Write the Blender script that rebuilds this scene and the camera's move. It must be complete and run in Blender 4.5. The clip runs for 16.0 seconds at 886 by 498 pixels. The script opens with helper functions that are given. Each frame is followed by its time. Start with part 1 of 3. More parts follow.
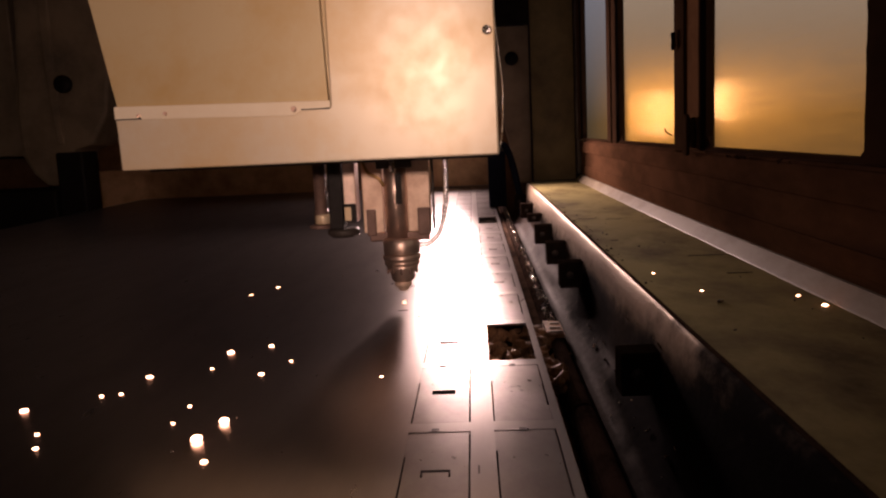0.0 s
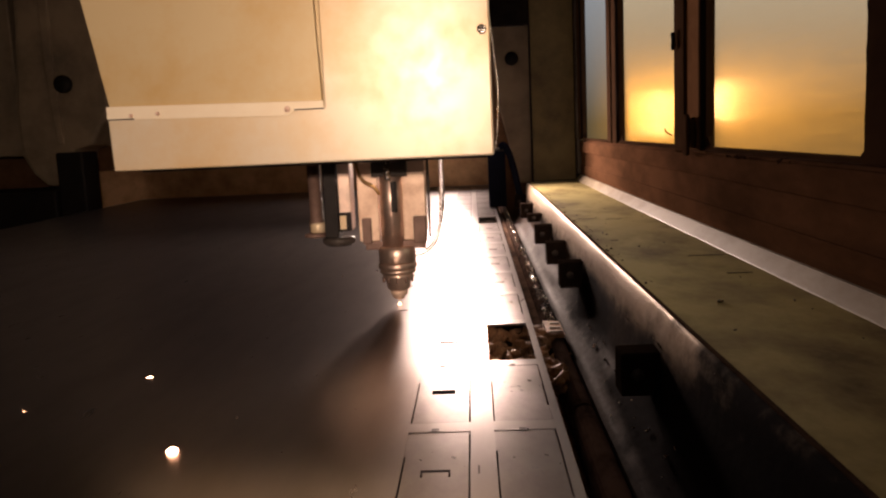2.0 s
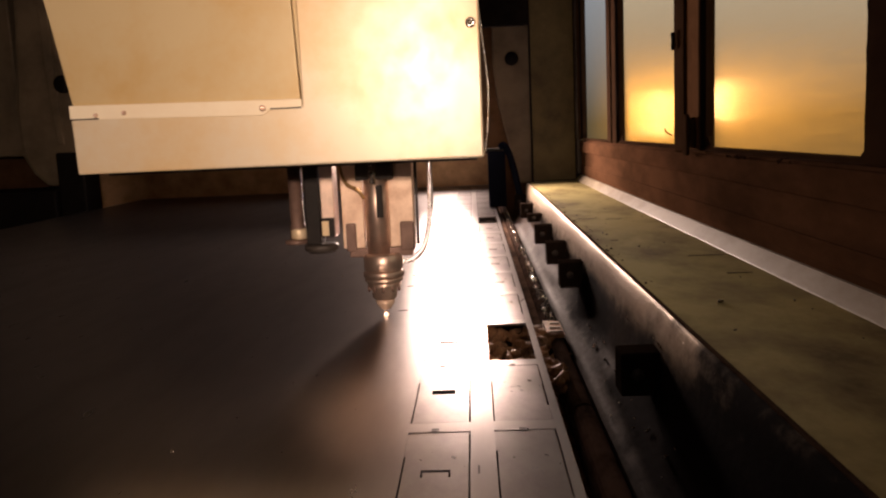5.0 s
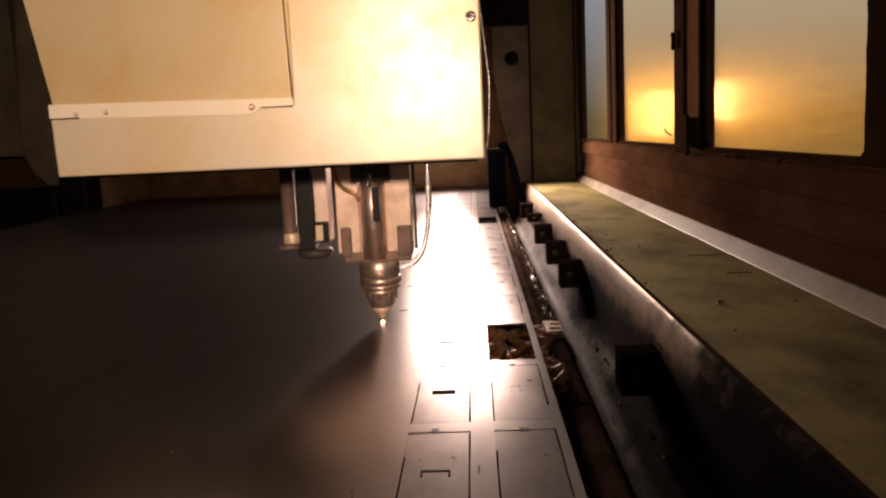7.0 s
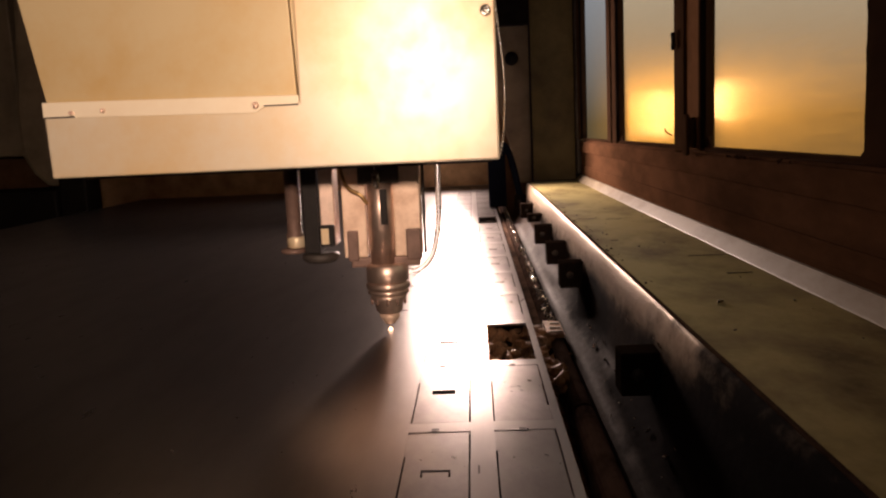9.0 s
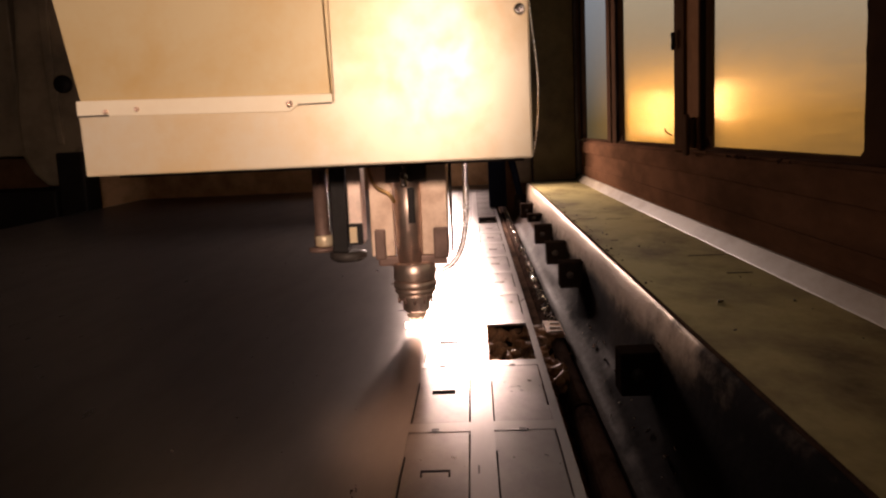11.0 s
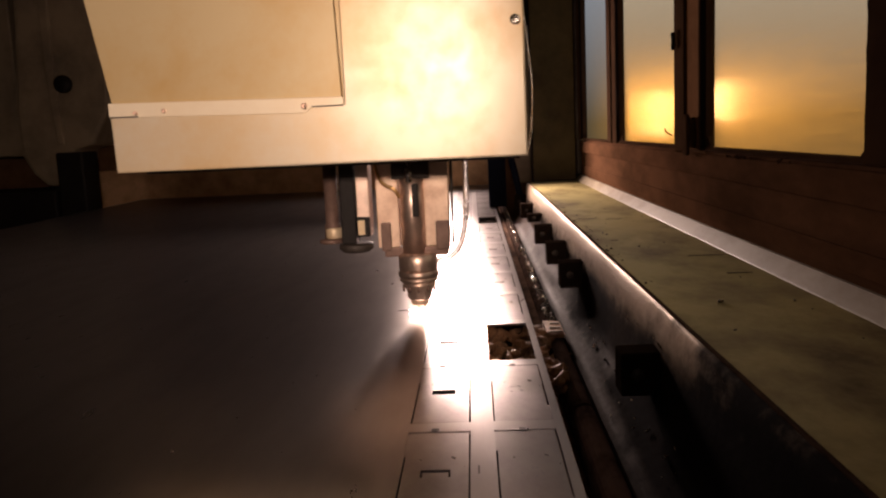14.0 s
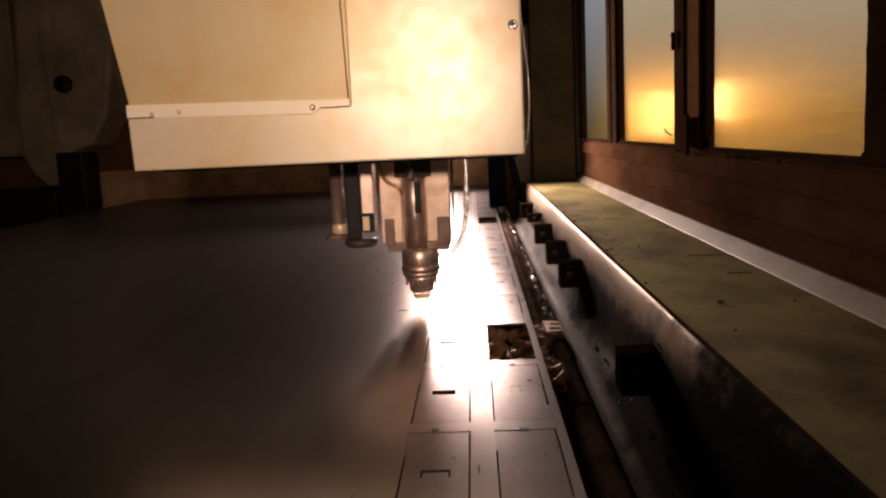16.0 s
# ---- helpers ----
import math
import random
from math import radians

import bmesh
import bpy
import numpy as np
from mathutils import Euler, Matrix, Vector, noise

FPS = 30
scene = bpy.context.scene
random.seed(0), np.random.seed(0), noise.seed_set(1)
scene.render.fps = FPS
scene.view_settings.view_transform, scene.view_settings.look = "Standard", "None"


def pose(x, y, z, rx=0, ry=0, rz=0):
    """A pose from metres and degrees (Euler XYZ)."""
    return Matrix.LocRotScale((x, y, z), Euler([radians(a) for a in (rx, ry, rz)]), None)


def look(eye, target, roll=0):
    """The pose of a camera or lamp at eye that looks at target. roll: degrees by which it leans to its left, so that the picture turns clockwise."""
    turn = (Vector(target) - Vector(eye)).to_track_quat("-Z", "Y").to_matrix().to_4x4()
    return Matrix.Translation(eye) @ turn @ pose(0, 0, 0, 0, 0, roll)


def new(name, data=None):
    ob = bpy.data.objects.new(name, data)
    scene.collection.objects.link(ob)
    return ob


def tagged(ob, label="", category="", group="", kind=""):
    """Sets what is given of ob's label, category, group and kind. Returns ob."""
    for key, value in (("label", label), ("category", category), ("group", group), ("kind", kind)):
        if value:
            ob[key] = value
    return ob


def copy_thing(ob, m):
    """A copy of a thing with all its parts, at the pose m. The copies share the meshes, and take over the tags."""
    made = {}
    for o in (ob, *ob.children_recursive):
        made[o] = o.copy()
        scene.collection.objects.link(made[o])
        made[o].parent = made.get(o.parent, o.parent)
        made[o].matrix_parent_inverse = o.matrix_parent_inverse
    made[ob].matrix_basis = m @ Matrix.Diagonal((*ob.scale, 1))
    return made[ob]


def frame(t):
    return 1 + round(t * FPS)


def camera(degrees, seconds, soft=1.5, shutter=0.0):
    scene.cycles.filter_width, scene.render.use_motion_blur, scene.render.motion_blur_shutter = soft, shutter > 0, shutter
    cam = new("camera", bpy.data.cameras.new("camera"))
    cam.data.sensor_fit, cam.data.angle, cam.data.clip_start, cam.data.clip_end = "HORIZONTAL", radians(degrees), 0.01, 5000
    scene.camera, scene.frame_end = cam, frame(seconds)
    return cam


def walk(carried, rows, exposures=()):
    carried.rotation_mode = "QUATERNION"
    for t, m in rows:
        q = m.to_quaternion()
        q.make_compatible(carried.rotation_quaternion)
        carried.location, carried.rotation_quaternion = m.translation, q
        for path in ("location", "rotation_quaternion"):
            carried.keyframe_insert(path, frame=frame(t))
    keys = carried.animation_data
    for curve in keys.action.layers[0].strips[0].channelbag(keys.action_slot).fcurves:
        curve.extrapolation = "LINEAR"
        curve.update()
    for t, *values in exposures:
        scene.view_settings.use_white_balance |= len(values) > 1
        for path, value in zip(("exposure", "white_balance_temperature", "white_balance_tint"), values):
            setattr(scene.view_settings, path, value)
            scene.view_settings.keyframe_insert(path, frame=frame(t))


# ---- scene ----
EYE = Vector((0.0, 0.0, 0.28))
AIM = Vector((-0.040468, 0.989078, -0.141730))
cam = camera(56.8, 16.0, soft=2.3)
walk(cam, [(0.0, look(EYE, EYE + AIM, -2.579)), (16.0, look(EYE, EYE + AIM, -2.579))],
     exposures=[(0.0, -0.62, 6550, 40), (0.5, -0.38, 6550, 35), (1.0, -0.13, 6550, 28), (1.5, 0.06, 6500, 26), (2.0, 0.18, 6500, 24), (4.0, 0.16, 6500, 24), (9.0, 0.04, 6500, 25),
                (11.5, -0.09, 6350, 26), (16.0, -0.05, 6350, 26)])

# ---- light: dim daylight outside the panes, a work lamp at the far end, one over the near opening ----
world = bpy.data.worlds.new("world")
scene.world = world
world.use_nodes = True
wn = world.node_tree.nodes
# dim outside: grey daylight above, brown low down standing in for the panes' amber reflections
wg, wc, wr = wn.new("ShaderNodeTexCoord"), wn.new("ShaderNodeSeparateXYZ"), wn.new("ShaderNodeValToRGB")
wr.color_ramp.elements[0].position, wr.color_ramp.elements[0].color = 0.0, (0.36, 0.25, 0.12, 1)
wr.color_ramp.elements[1].position, wr.color_ramp.elements[1].color = 0.15, (0.86, 0.88, 0.92, 1)
world.node_tree.links.new(wg.outputs["Generated"], wc.inputs[0])
world.node_tree.links.new(wc.outputs[2], wr.inputs[0])
world.node_tree.links.new(wr.outputs[0], wn["Background"].inputs[0])
wn["Background"].inputs[1].default_value = 0.54


def lamp(name, kind, m, watts, colour, **more):
    data = bpy.data.lights.new(name, kind)
    data.energy, data.color = watts, colour
    for key, value in more.items():
        if key == "size":
            data.size = value
        if key == "size_y":
            data.shape, data.size_y = "RECTANGLE", value
        if key == "spot":
            data.spot_size, data.spot_blend = value, 0.7
        if key == "radius":
            data.shadow_soft_size = value
    ob = new(name, data)
    ob.matrix_world = m
    return ob


FAR_LAMP = Vector((-0.06, 2.66, 0.335))
NEAR_LAMP = Vector((-0.085, 0.02, 0.430))
lamp("far_light", "AREA", look(FAR_LAMP, (-0.02, 1.2, 0.05)), 12.0, (1.0, 0.78, 0.60), size=0.06, size_y=0.12)
END_LAMP = Vector((-0.130, 3.88, 0.315))
lamp("end_light", "AREA", look(END_LAMP, (-0.05, 1.2, 0.0)), 13.5, (1.0, 0.80, 0.64), size=0.11, size_y=0.20)
lamp("near_light", "SPOT", look(NEAR_LAMP, (-0.36, 1.13, 0.33)), 31.5, (1.0, 0.76, 0.52), spot=radians(58), radius=0.035)


# ---- materials ----
def material(name, colour, rough=0.5, metal=0.0, other=None, scale=6.0, amount=0.5, bump=0.15, fine=120.0,
             stretch=(1, 1, 1), rough_vary=0.12, emit=0.0, coat=0.0, spec=0.5):
    """Two scales of noise: stains that mix in a second colour, and fine grain in the relief and the gloss."""
    m = bpy.data.materials.new(name)
    m.use_nodes = True
    nt = m.node_tree
    n, k = nt.nodes, nt.links
    b = n["Principled BSDF"]
    b.inputs["Metallic"].default_value = metal
    b.inputs["Specular IOR Level"].default_value = spec
    b.inputs["Coat Weight"].default_value = coat
    if emit:
        b.inputs["Base Color"].default_value = (*colour, 1)
        b.inputs["Emission Color"].default_value = (*colour, 1)
        b.inputs["Emission Strength"].default_value = emit
        return m
    other = other or tuple(c * 0.6 for c in colour)
    co = n.new("ShaderNodeTexCoord")
    mp = n.new("ShaderNodeMapping")
    mp.inputs["Scale"].default_value = stretch
    k.new(co.outputs["Object"], mp.inputs[0])
    big, small = n.new("ShaderNodeTexNoise"), n.new("ShaderNodeTexNoise")
    big.inputs["Scale"].default_value, big.inputs["Detail"].default_value, big.inputs["Roughness"].default_value = scale, 6, 0.65
    small.inputs["Scale"].default_value, small.inputs["Detail"].default_value = fine, 4
    k.new(mp.outputs[0], big.inputs[0])
    k.new(mp.outputs[0], small.inputs[0])
    ramp = n.new("ShaderNodeMapRange")
    ramp.inputs[1].default_value, ramp.inputs[2].default_value = 0.42, 0.68
    ramp.inputs[3].default_value, ramp.inputs[4].default_value = 0.0, amount
    k.new(big.outputs[0], ramp.inputs[0])
    info = n.new("ShaderNodeObjectInfo")
    mix = n.new("ShaderNodeMix")
    mix.data_type = "RGBA"
    mix.inputs["A"].default_value, mix.inputs["B"].default_value = (*colour, 1), (*other, 1)
    k.new(ramp.outputs[0], mix.inputs["Factor"])
    hue = n.new("ShaderNodeHueSaturation")
    vary = n.new("ShaderNodeMapRange")
    vary.inputs[3].default_value, vary.inputs[4].default_value = 0.92, 1.08
    k.new(info.outputs["Random"], vary.inputs[0])
    k.new(vary.outputs[0], hue.inputs["Value"])
    k.new(mix.outputs["Result"], hue.inputs["Color"])
    k.new(hue.outputs[0], b.inputs["Base Color"])
    add = n.new("ShaderNodeMath")
    add.operation = "MULTIPLY_ADD"
    add.inputs[1].default_value, add.inputs[2].default_value = rough_vary * 2, rough - rough_vary
    k.new(small.outputs[0], add.inputs[0])
    more = n.new("ShaderNodeMath")
    more.operation = "MULTIPLY_ADD"
    more.inputs[1].default_value = rough_vary
    k.new(ramp.outputs[0], more.inputs[0])
    k.new(add.outputs[0], more.inputs[2])
    k.new(more.outputs[0], b.inputs["Roughness"])
    if bump:
        bp = n.new("ShaderNodeBump")
        bp.inputs["Strength"].default_value, bp.inputs["Distance"].default_value = bump, 0.002
        k.new(small.outputs[0], bp.inputs["Height"])
        k.new(bp.outputs[0], b.inputs["Normal"])
    return m


STEEL = material("rolled_steel", (0.41, 0.383, 0.375), 0.284, 0.95, (0.335, 0.312, 0.305), 9.0, 0.6, 0.004, 40, (2.0, 0.5, 1), 0.03)
CUT = material("cut_steel", (0.38, 0.356, 0.346), 0.284, 0.95, (0.25, 0.225, 0.232), 16.0, 0.8, 0.006, 80, (1, 0.6, 1), 0.04)
# cover paint made paler, for the light that the upturned lip catches
COVER_LIT = material("cover_paint_lit", (0.92, 0.82, 0.64), 0.40, 0.15, (0.84, 0.70, 0.50), 8.0, 0.8, 0.04, 40)
COVER = material("cover_paint", (0.80, 0.70, 0.54), 0.39, 0.26, (0.74, 0.54, 0.29), 5.0, 1.0, 0.04, 40, (1, 1, 1), 0.05)
COVER_B = material("cover_panel", (0.66, 0.53, 0.31), 0.45, 0.2, (0.58, 0.35, 0.10), 3.0, 1.0, 0.04, 40, (1, 1, 1), 0.05)
SATIN = material("satin_steel", (0.86, 0.66, 0.56), 0.37, 0.9, (0.44, 0.35, 0.30), 30.0, 0.6, 0.05, 200)
BRIGHT = material("bright_steel", (0.66, 0.62, 0.58), 0.22, 1.0, (0.4, 0.36, 0.33), 30.0, 0.5, 0.05, 200)
COPPER = material("copper_plate", (0.90, 0.68, 0.53), 0.42, 0.3, (0.50, 0.30, 0.20), 25.0, 0.6, 0.06, 150)
MAUVE = material("tarnished_bronze", (0.26, 0.165, 0.135), 0.5, 0.3, (0.13, 0.08, 0.065), 25.0, 0.7, 0.1, 150)
BRASS = material("brass", (0.70, 0.45, 0.20), 0.3, 1.0, None, 30.0, 0.4, 0.05, 150)
BLACK = material("black_plastic", (0.016, 0.013, 0.013), 0.5, 0.0, (0.028, 0.024, 0.022), 12.0, 0.6, 0.1, 200, spec=0.2)
DEEP = material("deep_soot", (0.010, 0.008, 0.009), 0.85, 0.0, (0.022, 0.017, 0.015), 16.0, 0.8, 0.3, 90, spec=0.0)
SOOT = material("sooty_steel", (0.075, 0.062, 0.055), 0.55, 0.3, (0.03, 0.024, 0.02), 14.0, 0.9, 0.5, 130)
WORN = material("worn_edge_steel", (0.62, 0.55, 0.47), 0.38, 0.8, (0.22, 0.15, 0.11), 20.0, 0.9, 0.3, 120, (1, 0.5, 1))
RUST = material("rusty_soot", (0.10, 0.064, 0.047), 0.8, 0.0, (0.030, 0.022, 0.020), 14.0, 1.0, 0.4, 110, spec=0.0)
OLIVE = material("olive_paint", (0.52, 0.45, 0.20), 0.5, 0.0, (0.20, 0.150, 0.068), 9.0, 1.0, 0.2, 90, (1, 0.6, 1), spec=0.08)
CREAM = material("cream_paint", (0.40, 0.345, 0.265), 0.42, 0.0, (0.24, 0.19, 0.135), 12.0, 0.9, 0.12, 90, (1, 0.4, 1), spec=0.03)
TAN = material("tan_paint", (0.70, 0.44, 0.25), 0.7, 0.0, (0.25, 0.13, 0.06), 4.0, 0.9, 0.2, 60, spec=0.1)
UMBER = material("dark_umber_paint", (0.055, 0.030, 0.018), 0.6, 0.0, (0.03, 0.017, 0.011), 9.0, 0.9, 0.2, 80, spec=0.0)
BROWN = material("brown_paint", (0.125, 0.062, 0.034), 0.55, 0.0, (0.055, 0.028, 0.016), 9.0, 0.9, 0.2, 80, (1, 0.35, 1), spec=0.0)
DARKWALL = material("dark_wall_paint", (0.055, 0.042, 0.030), 0.6, 0.0, (0.03, 0.026, 0.02), 3.0, 0.8, 0.2, 60, spec=0.05)
GREENWALL = material("green_grey_paint", (0.135, 0.108, 0.058), 0.55, 0.0, (0.07, 0.052, 0.032), 7.0, 0.9, 0.2, 60, spec=0.05)
GREY = material("machine_grey_paint", (0.40, 0.32, 0.22), 0.55, 0.0, (0.12, 0.10, 0.08), 3.0, 0.8, 0.2, 60)
SCRAP = material("rusty_scrap", (0.42, 0.22, 0.11), 0.6, 0.2, (0.12, 0.06, 0.035), 40.0, 0.9, 0.6, 150)
SLAG = material("slag_bead_steel", (0.62, 0.58, 0.55), 0.16, 1.0, (0.3, 0.25, 0.22), 60.0, 0.6, 0.2, 200)
HOSE = material("clear_hose", (0.95, 0.92, 0.90), 0.22, 0.0, (0.7, 0.65, 0.6), 20.0, 0.4, 0.0, 100, coat=0.6)
BLUE = material("blue_cable_sheath", (0.022, 0.026, 0.050), 0.8, 0.0, None, 20.0, 0.5, 0.1, 100, spec=0.0)
CLAMP = material("sooted_clamp_paint", (0.022, 0.015, 0.012), 0.8, 0.0, (0.012, 0.009, 0.008), 30.0, 0.9, 0.3, 150, spec=0.0)
BAR = material("browned_bar_steel", (0.065, 0.042, 0.034), 0.7, 0.0, (0.018, 0.013, 0.011), 35.0, 1.0, 0.5, 150, (1, 0.5, 1), spec=0.0)
WALLSTRIP = material("lighter_brown_paint", (0.20, 0.105, 0.055), 0.55, 0.0, (0.12, 0.06, 0.03), 12.0, 0.8, 0.2, 80, spec=0.0)
INK = material("burnt_mark", (0.05, 0.04, 0.035), 0.6, 0.3, None, 40.0, 0.5, 0.1, 100)
CHALK = material("etched_steel", (0.22, 0.22, 0.27), 0.5, 0.4, None, 40.0, 0.4, 0.05, 100)
EMBER = material("ember_glow", (1.0, 0.50, 0.26), emit=26.0)
HOT = material("hot_point_glow", (1.0, 0.62, 0.36), emit=5.0)
SPARK = material("spark_glow", (1.0, 0.80, 0.60), emit=25.0)
LENS = material("lamp_lens", (1.0, 0.80, 0.60), emit=8.0)



def widen(m, rough, share):
    """Rolled steel: a soft-edged mirror gloss with a second, much broader one over it."""
    n, k = m.node_tree.nodes, m.node_tree.links
    b = n["Principled BSDF"]
    gloss = []
    for kind in ("BECKMANN", "GGX"):
        g = n.new("ShaderNodeBsdfAnisotropic")
        g.distribution = kind
        g.inputs["Roughness"].default_value = rough
        k.new(b.inputs["Base Color"].links[0].from_socket, g.inputs["Color"])
        gloss.append(g)
    k.new(b.inputs["Roughness"].links[0].from_socket, gloss[0].inputs["Roughness"])
    k.new(b.inputs["Normal"].links[0].from_socket, gloss[0].inputs["Normal"])
    # the rolling marks spread the gloss sideways, across the sheet
    along = n.new("ShaderNodeCombineXYZ")
    along.inputs[1].default_value = 1.0
    gloss[0].inputs["Anisotropy"].default_value = 0.36
    k.new(along.outputs[0], gloss[0].inputs["Tangent"])
    x = n.new("ShaderNodeMixShader")
    x.inputs[0].default_value = share
    k.new(gloss[0].outputs[0], x.inputs[1])
    k.new(gloss[1].outputs[0], x.inputs[2])
    k.new(x.outputs[0], n["Material Output"].inputs["Surface"])
    n.remove(b)


widen(STEEL, 0.50, 0.22)
widen(CUT, 0.50, 0.22)
HOSE.node_tree.nodes["Principled BSDF"].inputs["Transmission Weight"].default_value = 0.9


def pane_material(name, tint, share):
    """Amber safety plastic: lets dim daylight through and mirrors the work lamp softly, with fine ribs."""
    m = bpy.data.materials.new(name)
    m.use_nodes = True
    nt = m.node_tree
    n, k = nt.nodes, nt.links
    n.remove(n["Principled BSDF"])
    out = n["Material Output"]
    co = n.new("ShaderNodeTexCoord")
    mp = n.new("ShaderNodeMapping")
    mp.inputs["Scale"].default_value = (1, 0.07, 0.9)
    nz = n.new("ShaderNodeTexNoise")
    nz.inputs["Scale"].default_value, nz.inputs["Detail"].default_value = 190.0, 4
    k.new(co.outputs["Object"], mp.inputs[0])
    k.new(mp.outputs[0], nz.inputs[0])
    bp = n.new("ShaderNodeBump")
    bp.inputs["Strength"].default_value, bp.inputs["Distance"].default_value = 0.10, 0.002
    k.new(nz.outputs[0], bp.inputs["Height"])
    gl = n.new("ShaderNodeBsdfAnisotropic")
    gl.inputs["Color"].default_value, gl.inputs["Roughness"].default_value = (1.0, 0.60, 0.10, 1), 0.38
    k.new(bp.outputs[0], gl.inputs["Normal"])
    tl = n.new("ShaderNodeBsdfTransparent")
    tl.inputs["Color"].default_value = (*tint, 1)
    gs = n.new("ShaderNodeBsdfAnisotropic")
    gs.inputs["Color"].default_value, gs.inputs["Roughness"].default_value = (1.0, 0.70, 0.30, 1), 0.13
    df = n.new("ShaderNodeBsdfDiffuse")
    df.inputs["Color"].default_value = (0.66, 0.45, 0.06, 1)

    def blend(f, a, b):
        x = n.new("ShaderNodeMixShader")
        x.inputs[0].default_value = f
        k.new(a.outputs[0], x.inputs[1])
        k.new(b.outputs[0], x.inputs[2])
        return x
    mx = blend(share, tl, blend(0.30, blend(0.20, gl, gs), df))
    # fine level streaks in the share paint ripples into the pane's reflections
    ripple = n.new("ShaderNodeMapRange")
    ripple.inputs[1].default_value, ripple.inputs[2].default_value = 0.32, 0.68
    ripple.inputs[3].default_value, ripple.inputs[4].default_value = share * 0.66, share * 1.34
    k.new(nz.outputs[0], ripple.inputs[0])
    k.new(ripple.outputs[0], mx.inputs[0])
    k.new(mx.outputs[0], out.inputs["Surface"])
    return m


PANE = pane_material("amber_plastic", (0.92, 0.85, 0.66), 0.038)
PANE_CLEAR = pane_material("clear_plastic", (0.70, 0.74, 0.72), 0.03)


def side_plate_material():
    """Browned steel with a bright worn top edge and sooty blotches; darker at the near end, with a clamp block's shadow
    painted in.
    """
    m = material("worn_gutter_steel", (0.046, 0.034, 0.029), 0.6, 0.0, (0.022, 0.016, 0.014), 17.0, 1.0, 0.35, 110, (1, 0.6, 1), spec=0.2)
    n, k = m.node_tree.nodes, m.node_tree.links
    b = n["Principled BSDF"]

    def math_node(op, a, c, clamp=False):
        x = n.new("ShaderNodeMath")
        x.operation, x.use_clamp = op, clamp
        for i, v in enumerate((a, c)):
            if isinstance(v, (int, float)):
                x.inputs[i].default_value = v
            else:
                k.new(v, x.inputs[i])
        return x.outputs[0]

    def span(v, a, c, lo=0.0, hi=1.0):
        x = n.new("ShaderNodeMapRange")
        x.interpolation_type = "SMOOTHSTEP"
        for i, val in enumerate((a, c, lo, hi)):
            x.inputs[1 + i].default_value = val
        k.new(v, x.inputs[0])
        return x.outputs[0]

    def cloud(scale, stretch):
        mp = n.new("ShaderNodeMapping")
        mp.inputs["Scale"].default_value = stretch
        k.new(co.outputs["Object"], mp.inputs[0])
        x = n.new("ShaderNodeTexNoise")
        x.inputs["Scale"].default_value, x.inputs["Detail"].default_value, x.inputs["Roughness"].default_value = scale, 7, 0.62
        k.new(mp.outputs[0], x.inputs[0])
        return math_node("SUBTRACT", x.outputs[0], 0.5)

    co = n.new("ShaderNodeTexCoord")
    sep = n.new("ShaderNodeSeparateXYZ")
    k.new(co.outputs["Object"], sep.inputs[0])
    y, z = sep.outputs[1], sep.outputs[2]
    blot, fine = cloud(16.0, (1, 0.7, 1)), cloud(70.0, (1, 0.5, 1))
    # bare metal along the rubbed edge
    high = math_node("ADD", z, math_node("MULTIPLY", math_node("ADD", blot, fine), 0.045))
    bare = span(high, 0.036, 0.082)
    # sooty blotches, darker at the near end; one blotch paints a clamp block's shadow
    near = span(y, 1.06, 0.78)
    gap = n.new("ShaderNodeVectorMath")
    gap.operation = "SUBTRACT"
    gap.inputs[1].default_value = (0.166, 1.205, 0.020)
    k.new(co.outputs["Object"], gap.inputs[0])
    size = n.new("ShaderNodeVectorMath")
    size.operation = "MULTIPLY"
    size.inputs[1].default_value = (20, 6.0, 20)
    k.new(gap.outputs[0], size.inputs[0])
    far = n.new("ShaderNodeVectorMath")
    far.operation = "LENGTH"
    k.new(size.outputs[0], far.inputs[0])
    block_shade = math_node("MULTIPLY", span(far.outputs["Value"], 2.0, 0.2), 0.9)
    soot_shade = math_node("MAXIMUM", near, block_shade)
    soot_shade = math_node("ADD", soot_shade, math_node("MULTIPLY", blot, 1.7))
    soot_shade = math_node("ADD", soot_shade, math_node("MULTIPLY", fine, 0.5))
    soot_shade = math_node("SUBTRACT", soot_shade, math_node("ADD", math_node("MULTIPLY", span(z, 0.050, 0.080), 0.09), math_node("MULTIPLY", math_node("MULTIPLY", span(z, 0.040, 0.080), span(y, 0.52, 0.78)), 0.64)))
    soot_shade = math_node("SUBTRACT", soot_shade, math_node("MULTIPLY", span(z, -0.014, -0.026), 0.55))
    soot_shade = span(soot_shade, 0.10, 0.90)

    def over(below, colour, f):
        x = n.new("ShaderNodeMix")
        x.data_type = "RGBA"
        x.inputs["B"].default_value = (*colour, 1)
        k.new(below, x.inputs["A"])
        k.new(f, x.inputs["Factor"])
        return x.outputs["Result"]
    c = b.inputs["Base Color"].links[0].from_socket
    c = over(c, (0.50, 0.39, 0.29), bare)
    c = over(c, (0.011, 0.009, 0.010), soot_shade)
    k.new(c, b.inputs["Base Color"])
    k.new(math_node("MULTIPLY", math_node("SUBTRACT", bare, soot_shade, True), 0.5), b.inputs["Metallic"])
    k.new(span(soot_shade, 0.0, 1.0, 0.50, 0.85), b.inputs["Roughness"])
    b.inputs["Specular IOR Level"].default_value = 0.006
    return m


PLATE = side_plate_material()


